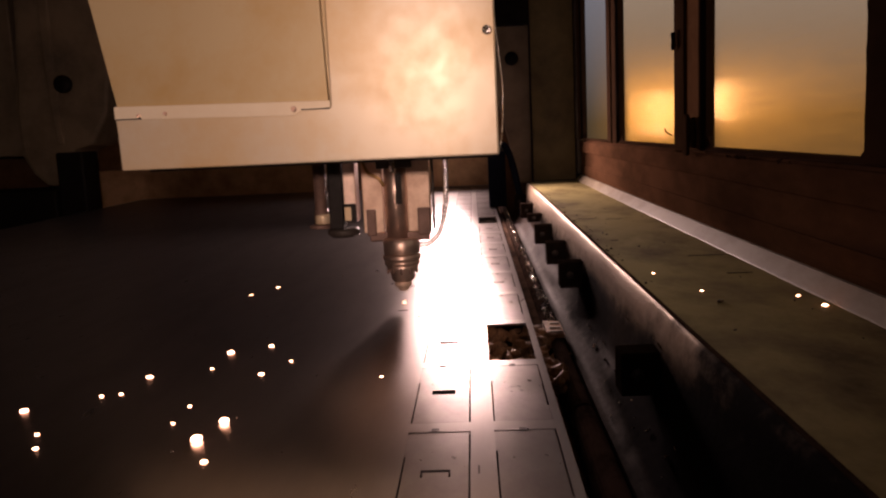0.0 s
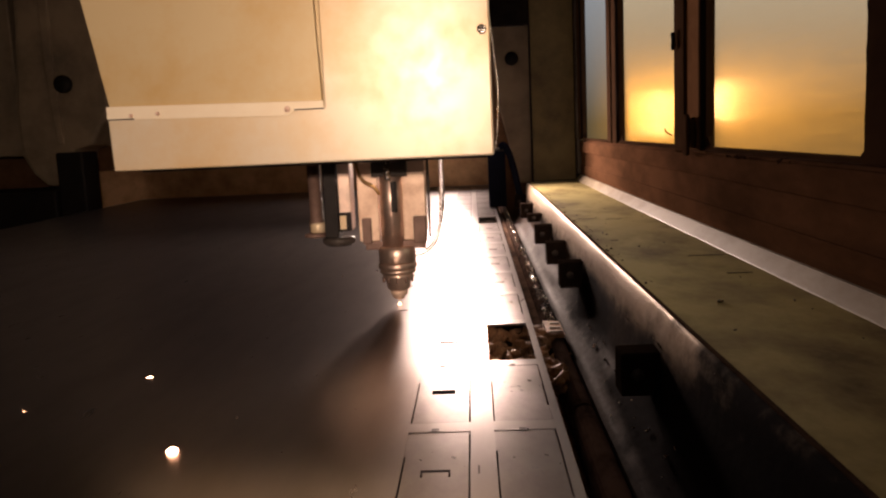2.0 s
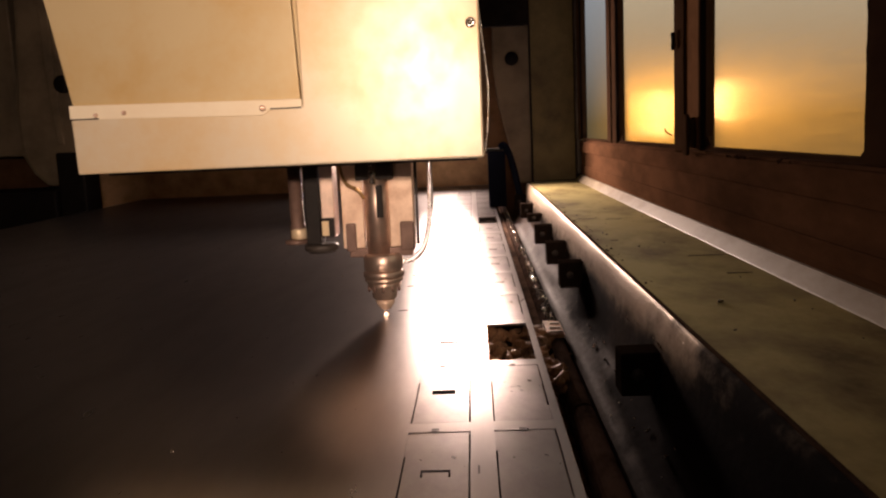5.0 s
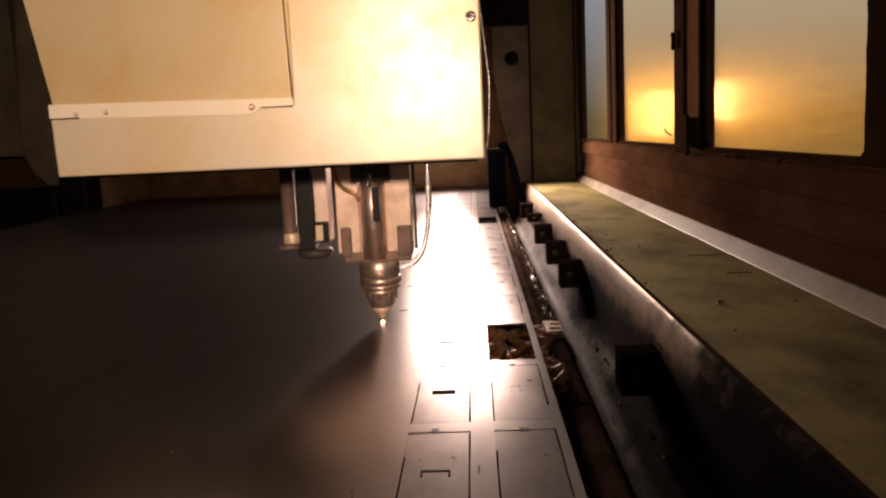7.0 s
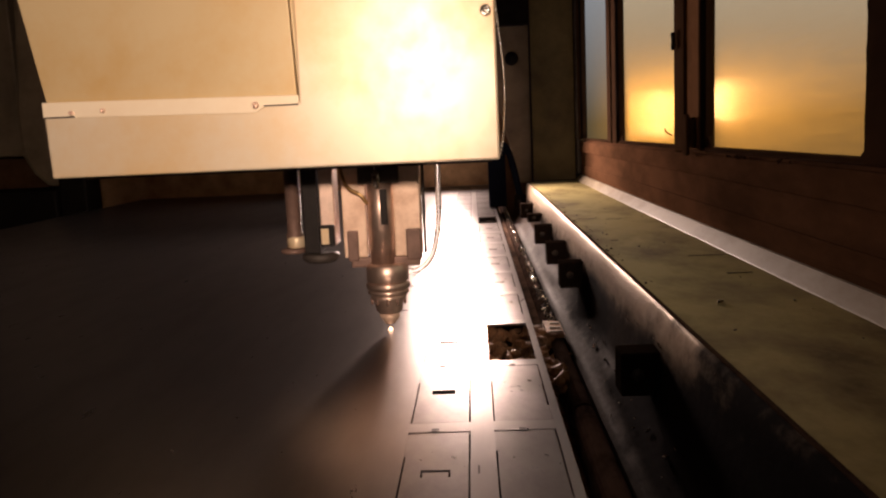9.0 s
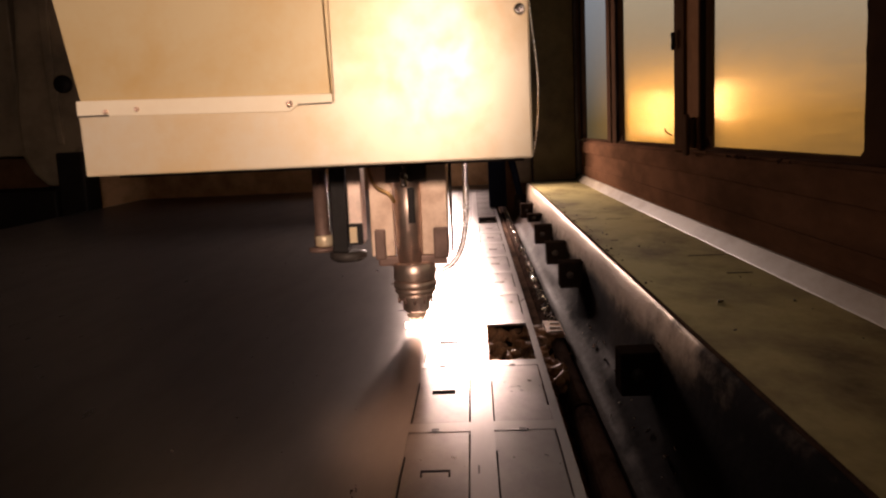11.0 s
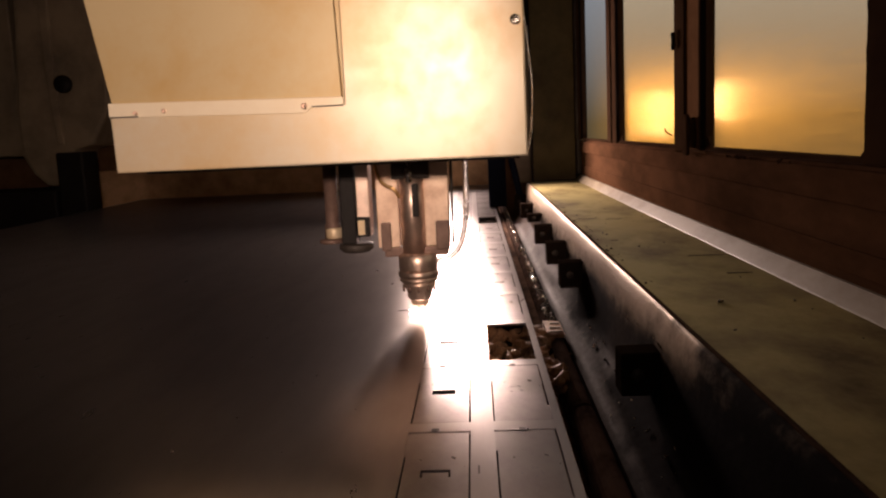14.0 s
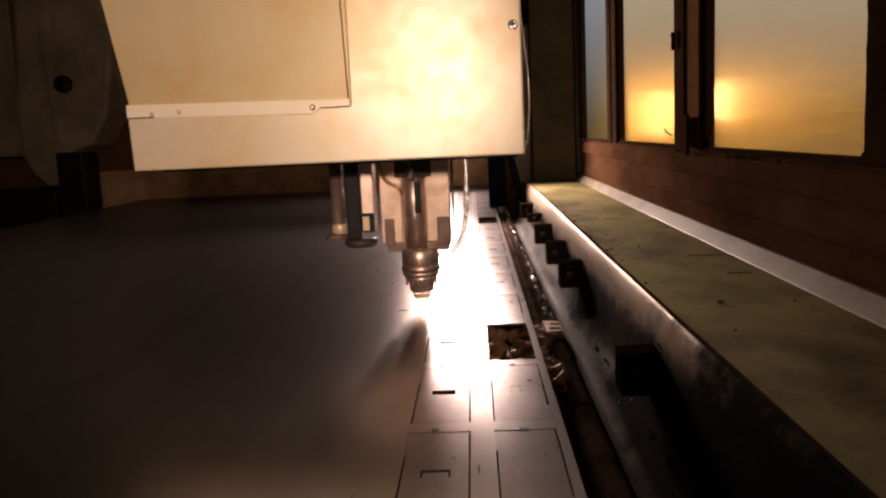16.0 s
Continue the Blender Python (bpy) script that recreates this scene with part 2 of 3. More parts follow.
# ---- mesh helpers ----
def box(bm, x0, x1, y0, y1, z0, z1, bevel=0.0):
    m = Matrix.LocRotScale(((x0 + x1) / 2, (y0 + y1) / 2, (z0 + z1) / 2), None, (abs(x1 - x0), abs(y1 - y0), abs(z1 - z0)))
    vs = bmesh.ops.create_cube(bm, size=1, matrix=m)["verts"]
    if bevel:
        es = list({e for v in vs for e in v.link_edges})
        bmesh.ops.bevel(bm, geom=es, offset=bevel, segments=2, affect="EDGES", profile=0.6)
    return bm


def boxes(*rows, bevel=0.0):
    bm = bmesh.new()
    for r in rows:
        box(bm, *r, bevel=bevel)
    return bm


def turned(profile, x, y, segs=28, cap=True):
    """A body of revolution about a vertical axis at x, y: profile rows (radius, z) from top to bottom."""
    bm = bmesh.new()
    rings = []
    for r, z in profile:
        rings.append([bm.verts.new((x + r * math.cos(2 * math.pi * i / segs), y + r * math.sin(2 * math.pi * i / segs), z)) for i in range(segs)])
    for a, b in zip(rings, rings[1:]):
        for i in range(segs):
            f = bm.faces.new((a[i], b[i], b[(i + 1) % segs], a[(i + 1) % segs]))
            f.smooth = True
    if cap:
        bm.faces.new(rings[0])
        bm.faces.new(rings[-1][::-1])
    bmesh.ops.recalc_face_normals(bm, faces=bm.faces)
    return bm


def extruded(poly, a0, a1, axis="y"):
    """A polygon of (p, q) drawn out along an axis: x, z for y; y, z for x."""
    bm = bmesh.new()
    put = (lambda p, q, a: (p, a, q)) if axis == "y" else (lambda p, q, a: (a, p, q))
    lo = [bm.verts.new(put(p, q, a0)) for p, q in poly]
    hi = [bm.verts.new(put(p, q, a1)) for p, q in poly]
    bm.faces.new(lo)
    bm.faces.new(hi[::-1])
    for i in range(len(poly)):
        j = (i + 1) % len(poly)
        bm.faces.new((lo[i], hi[i], hi[j], lo[j]))
    bmesh.ops.recalc_face_normals(bm, faces=bm.faces)
    return bm


def eased(bm, width, limit=30):
    es = [e for e in bm.edges if len(e.link_faces) == 2 and e.calc_face_angle(0) > radians(limit)]
    bmesh.ops.bevel(bm, geom=es, offset=width, segments=2, affect="EDGES", profile=0.6)
    return bm


def piped(points, radius, segs=10, steps=6):
    """A round tube along a smooth line through points."""
    pts = [Vector(p) for p in points]
    line = []
    for i in range(len(pts) - 1):
        a, b, c, d = pts[max(i - 1, 0)], pts[i], pts[i + 1], pts[min(i + 2, len(pts) - 1)]
        for s in range(steps):
            t = s / steps
            line.append(0.5 * (2 * b + (c - a) * t + (2 * a - 5 * b + 4 * c - d) * t * t + (3 * b - a - 3 * c + d) * t ** 3))
    line.append(pts[-1])
    bm = bmesh.new()
    rings = []
    for i, p in enumerate(line):
        way = (line[min(i + 1, len(line) - 1)] - line[max(i - 1, 0)]).normalized()
        u = way.cross(Vector((0.31, 0.9, 0.2))).normalized()
        v = way.cross(u)
        rings.append([bm.verts.new(p + radius * (math.cos(2 * math.pi * k / segs) * u + math.sin(2 * math.pi * k / segs) * v)) for k in range(segs)])
    for a, b in zip(rings, rings[1:]):
        for k in range(segs):
            f = bm.faces.new((a[k], b[k], b[(k + 1) % segs], a[(k + 1) % segs]))
            f.smooth = True
    bm.faces.new(rings[0])
    bm.faces.new(rings[-1][::-1])
    bmesh.ops.recalc_face_normals(bm, faces=bm.faces)
    return bm


def plate(xs, ys, gaps, z0, z1):
    """A flat plate on a grid of breaks, with the cells in gaps left open right through."""
    bm = bmesh.new()
    grid = {}

    def at(i, j):
        if (i, j) not in grid:
            grid[i, j] = bm.verts.new((xs[i], ys[j], z1))
        return grid[i, j]
    for i in range(len(xs) - 1):
        for j in range(len(ys) - 1):
            if (i, j) not in gaps:
                bm.faces.new((at(i, j), at(i + 1, j), at(i + 1, j + 1), at(i, j + 1)))
    low = bmesh.ops.extrude_face_region(bm, geom=list(bm.faces))
    for v in low["geom"]:
        if isinstance(v, bmesh.types.BMVert):
            v.co.z = z0
    bmesh.ops.recalc_face_normals(bm, faces=bm.faces)
    return bm


def mesh(name, bm, mat):
    me = bpy.data.meshes.new(name)
    bm.to_mesh(me)
    bm.free()
    me.materials.append(mat)
    return me


def thing(name, bm, mat, label="", category="", group="", kind=""):
    return tagged(new(name, mesh(name, bm, mat)), label, category, group, kind)


def empty(name, x, y, z, label="", category="", group="", kind=""):
    ob = new(name)
    ob.matrix_world = pose(x, y, z)
    bpy.context.view_layer.update()
    return tagged(ob, label, category, group, kind)


def part(name, bm, mat, parent, label=""):
    ob = new(name, mesh(name, bm, mat))
    ob.parent = parent
    ob.matrix_parent_inverse = parent.matrix_world.inverted()
    bpy.context.view_layer.update()
    return tagged(ob, label)


# ---- the setting ----
Y_FAR, X_WALL, Y_END = 4.32, 0.365, 2.80
thing("floor", boxes((-3.2, 0.42, -1.2, 5.0, -0.62, -0.60)), DARKWALL, "dark sooty concrete floor under the machine bed", "floor", kind="structure")
# roof and walls added out of view so daylight comes only through the panes
thing("ceiling", boxes((-3.2, 0.42, -1.2, 4.6, 1.60, 1.64)), DARKWALL, "unseen dark roof closing the machine cabin against daylight", "ceiling", kind="structure")
thing("wall_west", boxes((-2.95, -2.90, -1.2, 4.6, -0.6, 1.6)), DARKWALL, "unseen dark side wall closing the machine cabin against daylight", "wall", kind="structure")
thing("wall_south", boxes((-2.9, 0.42, -1.2, -1.15, -0.6, 1.6)), DARKWALL, "unseen dark end wall closing the machine cabin against daylight", "wall", kind="structure")
thing("wall_north", boxes((-2.9, 0.41, Y_FAR, Y_FAR + 0.05, -0.6, 1.6)), WALLSTRIP, "dull brown sheet-metal end wall behind the bed", "wall", kind="structure")
# wall added to block outside light leaking in behind the jamb
thing("wall_end_side", boxes((0.287, 0.297, Y_END + 0.052, Y_FAR - 0.002, -0.6, 1.6)), DARKWALL, "dark side wall added beyond the bed opening to stop daylight", "wall", kind="structure")
jamb = thing("wall_jamb", boxes((0.205, 0.369, Y_END + 0.012, Y_END + 0.05, -0.6, 1.6)), DEEP, "dark end wall beside the bed opening", "wall", kind="structure")
part("panel", boxes((0.205, 0.346, Y_END - 0.004, Y_END + 0.010, 0.10, 1.5)), GREENWALL, jamb, "olive green upright panel")
# strip added to keep the end lamp's light off the panel edge
part("panel_edge", boxes((0.2000, 0.2045, Y_END - 0.008, Y_END + 0.011, 0.10, 1.5)), DEEP, jamb, "black strip added over the panel's lit edge")
part("corner_post", boxes((0.350, 0.364, Y_END - 0.03, Y_END + 0.010, 0.12, 1.5), bevel=0.003), SOOT, jamb, "black corner post")
thing("door_header", boxes((-0.60, 0.204, Y_END + 0.012, Y_END + 0.05, 0.62, 1.6)), DEEP, "dark header plate over the bed opening", "wall", kind="structure")
thing("end_beam", eased(boxes((-2.02, 0.10, 4.24, Y_FAR - 0.004, -0.25, 0.155)), 0.006), TAN,
      "low brown painted beam across the far end of the bed", "beam", kind="structure")

# right-hand wall with its windows
POSTS = [(2.722, 2.79), (2.057, 2.185), (1.306, 1.468), (0.632, 0.764)]
ZS = 0.2325
wall = thing("wall_east", boxes((X_WALL, X_WALL + 0.05, -1.15, Y_END, 0.110, ZS - 0.002)), BROWN,
             "brown painted steel wall below the amber windows", "wall", kind="structure")
part("rail", eased(boxes((X_WALL - 0.008, X_WALL - 0.0005, -1.15, Y_END - 0.04, 0.193, 0.227)), 0.002), BROWN, wall, "brown sill rail")
part("skirting", eased(boxes((X_WALL - 0.004, X_WALL - 0.0005, -1.15, Y_END - 0.04, 0.126, 0.150)), 0.001), BROWN, wall, "brown lower rail")
part("upper_wall", boxes((X_WALL, X_WALL + 0.05, -1.15, Y_END, 0.86, 1.6)), BROWN, wall)
part("lower_wall", boxes((X_WALL + 0.004, X_WALL + 0.05, -1.15, Y_END, -0.6, 0.108)), BROWN, wall)
part("near_wall", boxes((X_WALL, X_WALL + 0.05, -1.15, 0.630, ZS, 0.858)), BROWN, wall)
for i, (a, b) in enumerate(POSTS):
    mid = a + (b - a) * 0.58
    part("post", eased(boxes((X_WALL - 0.010, X_WALL + 0.012, mid, b, ZS, 0.858)), 0.003), UMBER, wall, "dark window post")
    part("post_plate", eased(boxes((X_WALL - 0.006, X_WALL + 0.012, a + 0.012, mid - 0.001, ZS, 0.858)), 0.002), WALLSTRIP if i == 2 else UMBER, wall, "brown painted flat of the post")
    part("post_edge", eased(boxes((X_WALL - 0.009, X_WALL + 0.012, a, a + 0.011, ZS, 0.858)), 0.002), UMBER, wall, "dark edge strip of the post")
    for y in (a - 0.001, b + 0.001):
        wave = [(X_WALL - 0.004, y + 0.0035 * noise.noise((y * 9, z * 0.9, 3.0)), ZS + 0.004 + 0.02 * z) for z in range(31)]
        part("sealant_bead", piped(wave, 0.0042, 6, 2), DEEP, wall, "uneven black sealant bead")
for i, (a, b) in enumerate([(0.764, 1.306), (1.468, 2.057), (2.185, 2.722)]):
    w = empty("window_%d" % (i + 1), X_WALL, (a + b) / 2, ZS, "amber translucent safety window in a dark frame" if i < 2 else "pale grey translucent window in a dark frame", "window", kind="structure")
    part("pane", boxes((X_WALL + 0.008, X_WALL + 0.011, a + 0.003, b - 0.003, ZS + 0.006, 0.850)), PANE if i < 2 else PANE_CLEAR, w, "glowing amber plastic pane" if i < 2 else "pale grey plastic pane").visible_shadow = False
    if i == 0:
        lean = Matrix.Translation((X_WALL + 0.008, a, 0)) @ pose(0, 0, 0, 0, 0, 0.6) @ Matrix.Translation((-X_WALL - 0.008, -a, 0))
        for v in bpy.data.objects["pane"].data.vertices:
            v.co = lean @ v.co
    part("window_sill", eased(boxes((X_WALL - 0.004, X_WALL + 0.012, a + 0.002, b - 0.002, ZS, ZS + 0.006)), 0.002), UMBER, w)
    part("frame_top", boxes((X_WALL, X_WALL + 0.012, a + 0.002, b - 0.002, 0.850, 0.857)), UMBER, w)
    for y in (a + 0.002, b - 0.008):
        part("frame_side", eased(boxes((X_WALL - 0.002, X_WALL + 0.012, y, y + 0.006, ZS + 0.007, 0.849)), 0.001), UMBER, w)
    for y0, y1, z0, z1 in ((a + 0.002, a + 0.030, ZS + 0.006, ZS + 0.026), (b - 0.030, b - 0.002, ZS + 0.006, ZS + 0.026)):
        part("corner", extruded([(y0, z0), (y1, z0), (y0 if y0 < (a + b) / 2 else y1, z1)], X_WALL + 0.001, X_WALL + 0.0055, "x"), UMBER, w)
latch = empty("window_latch", X_WALL - 0.012, 1.39, 0.26, "dark steel latch on the window post", "latch")
part("plate", eased(boxes((X_WALL - 0.0150, X_WALL - 0.0105, 1.330, 1.375, ZS + 0.004, 0.285)), 0.001), UMBER, latch)
part("bolt", eased(boxes((X_WALL - 0.021, X_WALL - 0.0155, 1.342, 1.362, 0.224, 0.290)), 0.002), UMBER, latch)
part("handle", piped([(X_WALL - 0.018, 1.45, 0.256), (X_WALL - 0.022, 1.475, 0.262), (X_WALL - 0.020, 1.488, 0.268)], 0.0014), UMBER, latch)
part("hinge", turned([(0.003, 0.03), (0.0045, 0.026), (0.0035, 0.018), (0.0035, 0.012), (0.0045, 0.006), (0.003, 0)], X_WALL - 0.0155, 1.448), BLACK, latch,
     "black barrel hinge").matrix_basis = pose(0, 0, 0.40)

# the ledge and the gutter beside the bed
ZL = 0.0965
ledge = thing("ledge", extruded([(0.1872, -0.6), (0.1872, ZL), (0.346, ZL), (0.360, 0.1140), (0.364, 0.1140), (0.364, -0.6)], -1.15, Y_END - 0.006), OLIVE,
              "scuffed olive green painted ledge along the bed", "ledge", kind="structure")
part("strip", extruded([(0.3445, ZL + 0.0010), (0.3455, ZL + 0.0025), (0.3600, 0.1165), (0.3640, 0.1165), (0.3640, 0.1145), (0.3602, 0.1145)], -1.15, Y_END - 0.04), CREAM, ledge,
     "pale worn strip at the wall foot")
part("seam", eased(extruded([(0.1838, 0.0930), (0.1838, 0.0985), (0.1866, 0.0988), (0.1880, 0.0976), (0.1880, 0.0930)], -1.15, Y_END - 0.01), 0.0006), RUST, ledge, "dark seam along the ledge edge")
PROFILE = [(0.132, -0.030), (0.141, -0.022), (0.152, -0.010), (0.163, 0.004), (0.1690, 0.022), (0.1725, 0.042), (0.1745, 0.060), (0.1758, 0.074),
           (0.1772, 0.084), (0.1790, 0.0905), (0.1812, 0.0950), (0.1836, 0.0970)]


def side_plate():
    """The plate's rounded profile drawn along the bed with a slight unevenness."""
    bm = bmesh.new()
    line = []
    for i in range(len(PROFILE) - 1):
        p, q, r, t = (Vector(PROFILE[max(0, min(len(PROFILE) - 1, i + d))]) for d in (-1, 0, 1, 2))
        for u in (0.0, 0.25, 0.5, 0.75):
            line.append(0.5 * (2 * q + (r - p) * u + (2 * p - 5 * q + 4 * r - t) * u * u + (3 * q - p - 3 * r + t) * u ** 3))
    line.append(Vector(PROFILE[-1]))
    steps = 90
    rows = []
    for j in range(steps + 1):
        y = -1.15 + (Y_END - 0.01 + 1.15) * j / steps
        row = []
        for i, p in enumerate(line):
            d = 0.0010 * noise.noise((p.x * 40, y * 5, p.y * 40)) * min(1, i / 6, (len(line) - 1 - i) / 4)
            row.append(bm.verts.new((p.x - d, y, p.y + d)))
        row += [bm.verts.new((0.1836, y, -0.06)), bm.verts.new((0.128, y, -0.06)), bm.verts.new((0.128, y, -0.034))]
        rows.append(row)
    n = len(rows[0])
    for a, b in zip(rows, rows[1:]):
        for i in range(n):
            f = bm.faces.new((a[i], b[i], b[(i + 1) % n], a[(i + 1) % n]))
            f.smooth = i < len(line) - 1
    bm.faces.new(rows[0])
    bm.faces.new(rows[-1][::-1])
    bmesh.ops.recalc_face_normals(bm, faces=bm.faces)
    return bm


gutter = thing("gutter", side_plate(), PLATE, "sooty worn steel side plate, clamp shadow painted in, curving up to the ledge", "side plate", kind="structure")
part("gutter_edge", eased(extruded([(0.1245, -0.075), (0.1245, -0.034), (0.1262, -0.032), (0.1279, -0.034), (0.1279, -0.075)], -1.15, Y_END + 0.9), 0.0012), DEEP, gutter, "dark folded edge")
thing("scrap_tray", boxes((-1.8, 0.118, -1.1, 4.2, -0.13, -0.125)), SCRAP, "rust-brown scrap tray under the cutting bed", "tray", kind="structure")


# ---- the bed: sheet with its cut panels ----
ROW0, PITCH, LENGTH = 0.339, 0.2125, 0.188
COLS = [(-0.0705, -0.0120), (0.0105, 0.0680)]
ROWS = [(ROW0 + PITCH * k, ROW0 + PITCH * k + LENGTH) for k in range(18)]
xs = [-1.72, COLS[0][0], COLS[0][1], COLS[1][0], COLS[1][1], 0.0768]
ys = [-1.1] + [y for r in ROWS for y in r] + [4.22]
gaps = {(i, 1 + 2 * k) for i in (1, 3) for k in range(18)}
sheet = thing("metal_sheet", plate(xs, ys, gaps, -0.003, 0.0), STEEL, "large rolled steel sheet lying on the cutting bed", "metal sheet")
GAP = 0.0015
HOLE_ROWS = {(1, 3), (1, 10)}
for c, (xa, xb) in enumerate(COLS):
    for k, (ya, yb) in enumerate(ROWS):
        if (c, k) in HOLE_ROWS:
            continue
        xm, ym = (xa + xb) / 2, (ya + yb) / 2
        half = 0.0125 if c == 0 else 0.0095
        deep = 0.0072 if c == 0 else 0.0065
        slots = {(1, 1)} if c == 0 or k > 4 else set()
        bm = plate([xa + GAP, xm - half, xm + half, xb - GAP], [ya + GAP, ym - deep, ym + deep, yb - GAP], slots, -0.003, 0.0)
        for v in bm.verts:
            v.co -= Vector((xm, ym, 0))
        slug = plate([xm - half + 0.0016, xm + half - 0.0016], [ym - deep + 0.0005, ym + deep - 0.0042], set(), -0.003, -0.0003) if (c, k) == (0, 1) else None
        p = thing("cut_panel", bm, CUT, "laser-cut steel panel with a slot, still lying in the sheet" if c == 0 else "laser-cut steel panel with a short slot, lying in the sheet",
                  "cut panel", "panels cut in the sheet")
        p.matrix_world = pose(xm, ym, -0.0002 - 0.0003 * random.random(), random.uniform(-0.12, 0.12), random.uniform(-0.25, 0.25), random.uniform(-0.2, 0.2))
        # short uncut joints that still hold the panel in the sheet
        for ja, jb, jc, jd in ((xa - 0.0004, xa + GAP + 0.0004, yb - 0.030 - 0.03 * random.random(), yb - GAP), (xa + 0.004, xm + 0.004 + 0.02 * random.random(), yb - GAP - 0.0004, yb + 0.0004),
                               (xb - GAP - 0.0004, xb + 0.0004, ya + 0.02 * random.random(), ya + 0.045) if c else (xm, xb - 0.004, ya - 0.0004, ya + GAP + 0.0004)):
            part("joint", boxes((ja - xm, jb - xm, jc - ym, jd - ym, -0.0026, -0.0002)), CUT, p).matrix_parent_inverse = Matrix()
        if slug:
            for v in slug.verts:
                v.co -= Vector((xm, ym, 0))
            part("slug", slug, CUT, p, "slug still lying in the slot").matrix_parent_inverse = Matrix()
# support slats under the sheet
slat = None
for k in range(30):
    if k == 9:
        continue
    y = -0.2 + 0.147 * k
    if slat is None:
        pts = [(-1.7, -0.124), (0.070, -0.124)]
        n = 60
        for i in range(n, -1, -1):
            x = -1.7 + 1.77 * i / n
            pts.append((x, -0.0035 if i % 2 else -0.022))
        slat = thing("support_slat", extruded(pts, 0, 0.003), SOOT, "toothed sooty steel slat holding up the sheet", "slat", "slats of the cutting bed")
        slat.matrix_world = pose(0, y, 0)
    else:
        copy_thing(slat, pose(0, y, 0))
# slag and chips
rng = random.Random(5)


def lumps(rows, segs=1):
    bm = bmesh.new()
    for x, y, z, r in rows:
        m = Matrix.LocRotScale((x, y, z), Euler((rng.random() * 6, rng.random() * 6, rng.random() * 6)), (r * rng.uniform(0.5, 1.6), r * rng.uniform(0.6, 1.8), r * rng.uniform(0.5, 1.0)))
        bmesh.ops.create_icosphere(bm, subdivisions=segs, radius=1, matrix=m)
    return bm


thing("slag_beads", lumps([(0.1135 + rng.uniform(-0.007, 0.007), 1.18 + 2.7 * rng.random() ** 1.5, -0.0195, rng.uniform(0.0012, 0.0032)) for i in range(420)]), SLAG,
      "bright beads of spattered steel along the gutter edge", "slag", kind="stuff")
ROUND = [(0.098, -0.060), (0.098, -0.031), (0.1000, -0.0255), (0.1035, -0.0222), (0.1085, -0.0205), (0.1140, -0.0205), (0.1185, -0.0222), (0.1212, -0.0255), (0.1222, -0.031), (0.1222, -0.060)]
bar = thing("bead_bar", extruded(ROUND, 0.868, 4.1), BAR, "browned round-edged steel bar between sheet and side plate", "bar", kind="structure")
part("near_length", extruded(ROUND, -1.0, 0.860), BAR, bar, "next length of the bar, butted end to end")
part("dross_strip", boxes((0.079, 0.0975, 1.14, 4.1, -0.060, -0.024), bevel=0.002), RUST, bar, "strip caked with brown dross")
part("bright_offcut", eased(extruded([(0.096, -0.0200), (0.1215, -0.0205), (0.1225, -0.0150), (0.098, -0.0140)], 1.150, 1.235), 0.001), SCRAP, bar, "rusty ribbed offcut lying on the bar")
for i in range(3):
    part("rib", boxes((0.100 + 0.003 * i, 0.120, 1.160 + 0.026 * i, 1.164 + 0.026 * i, -0.0160, -0.0125), bevel=0.0008), WORN, bar)
thing("scrap_pieces", lumps([(rng.uniform(-0.02, 0.098), rng.uniform(0.92, 1.22), -0.023 + rng.uniform(-0.012, 0.008), rng.uniform(0.004, 0.010)) for i in range(240)]), SCRAP,
      "heap of rusty offcuts under the open cut-out", "scrap", kind="stuff")
thing("scrap_pieces", lumps([(rng.uniform(0.082, 0.116), rng.uniform(1.02, 1.25), -0.036 + rng.uniform(-0.012, 0.010), rng.uniform(0.004, 0.010)) for i in range(50)]), SCRAP,
      "rusty offcuts caught between sheet and side plate", "scrap", kind="stuff")
thing("side_plate_chips", lumps([(0.1315 + 0.9 * (z + 0.030), y, z + 0.001, rng.uniform(0.0008, 0.0022)) for y, z in
                                 [(rng.uniform(0.62, 1.3), rng.uniform(-0.028, 0.004)) for i in range(24)]]), SLAG,
      "small bright steel chips stuck to the side plate", "chips", kind="stuff")
thing("side_plate_chips", lumps([(x - 0.0012, y + dy, z + 0.0006, r * 0.7) for x, y, z, r, n in
                                 ((0.1739, 0.940, 0.0542, 0.0014, 6), (0.1746, 0.891, 0.0612, 0.0012, 5), (0.1749, 0.790, 0.0648, 0.0016, 7), (0.1731, 0.848, 0.0470, 0.0010, 4),
                                  (0.1576, 1.142, -0.0028, 0.0026, 2), (0.1612, 1.039, 0.0018, 0.0014, 5), (0.1462, 0.888, -0.0163, 0.0013, 4), (0.1473, 0.859, -0.0151, 0.0013, 3),
                                  (0.1784, 0.606, 0.0884, 0.0010, 3)) for i in range(n) for dy in (rng.uniform(-0.018, 0.018),)]), SLAG,
      "bright steel splinters caught on the sooty side plate", "chips", kind="stuff")
thing("ledge_grit", lumps([(rng.uniform(0.19, 0.34), rng.uniform(0.5, 2.6), 0.0972, rng.uniform(0.0005, 0.0016)) for i in range(34)]), SOOT,
      "dark grit scattered on the ledge", "grit", kind="stuff")
thing("grease_spots", lumps([(rng.uniform(0.190, 0.203), rng.uniform(0.9, 2.3), 0.0962, rng.uniform(0.0008, 0.0024)) for i in range(40)]), RUST,
      "dark greasy spots along the ledge edge", "grease", kind="stuff")
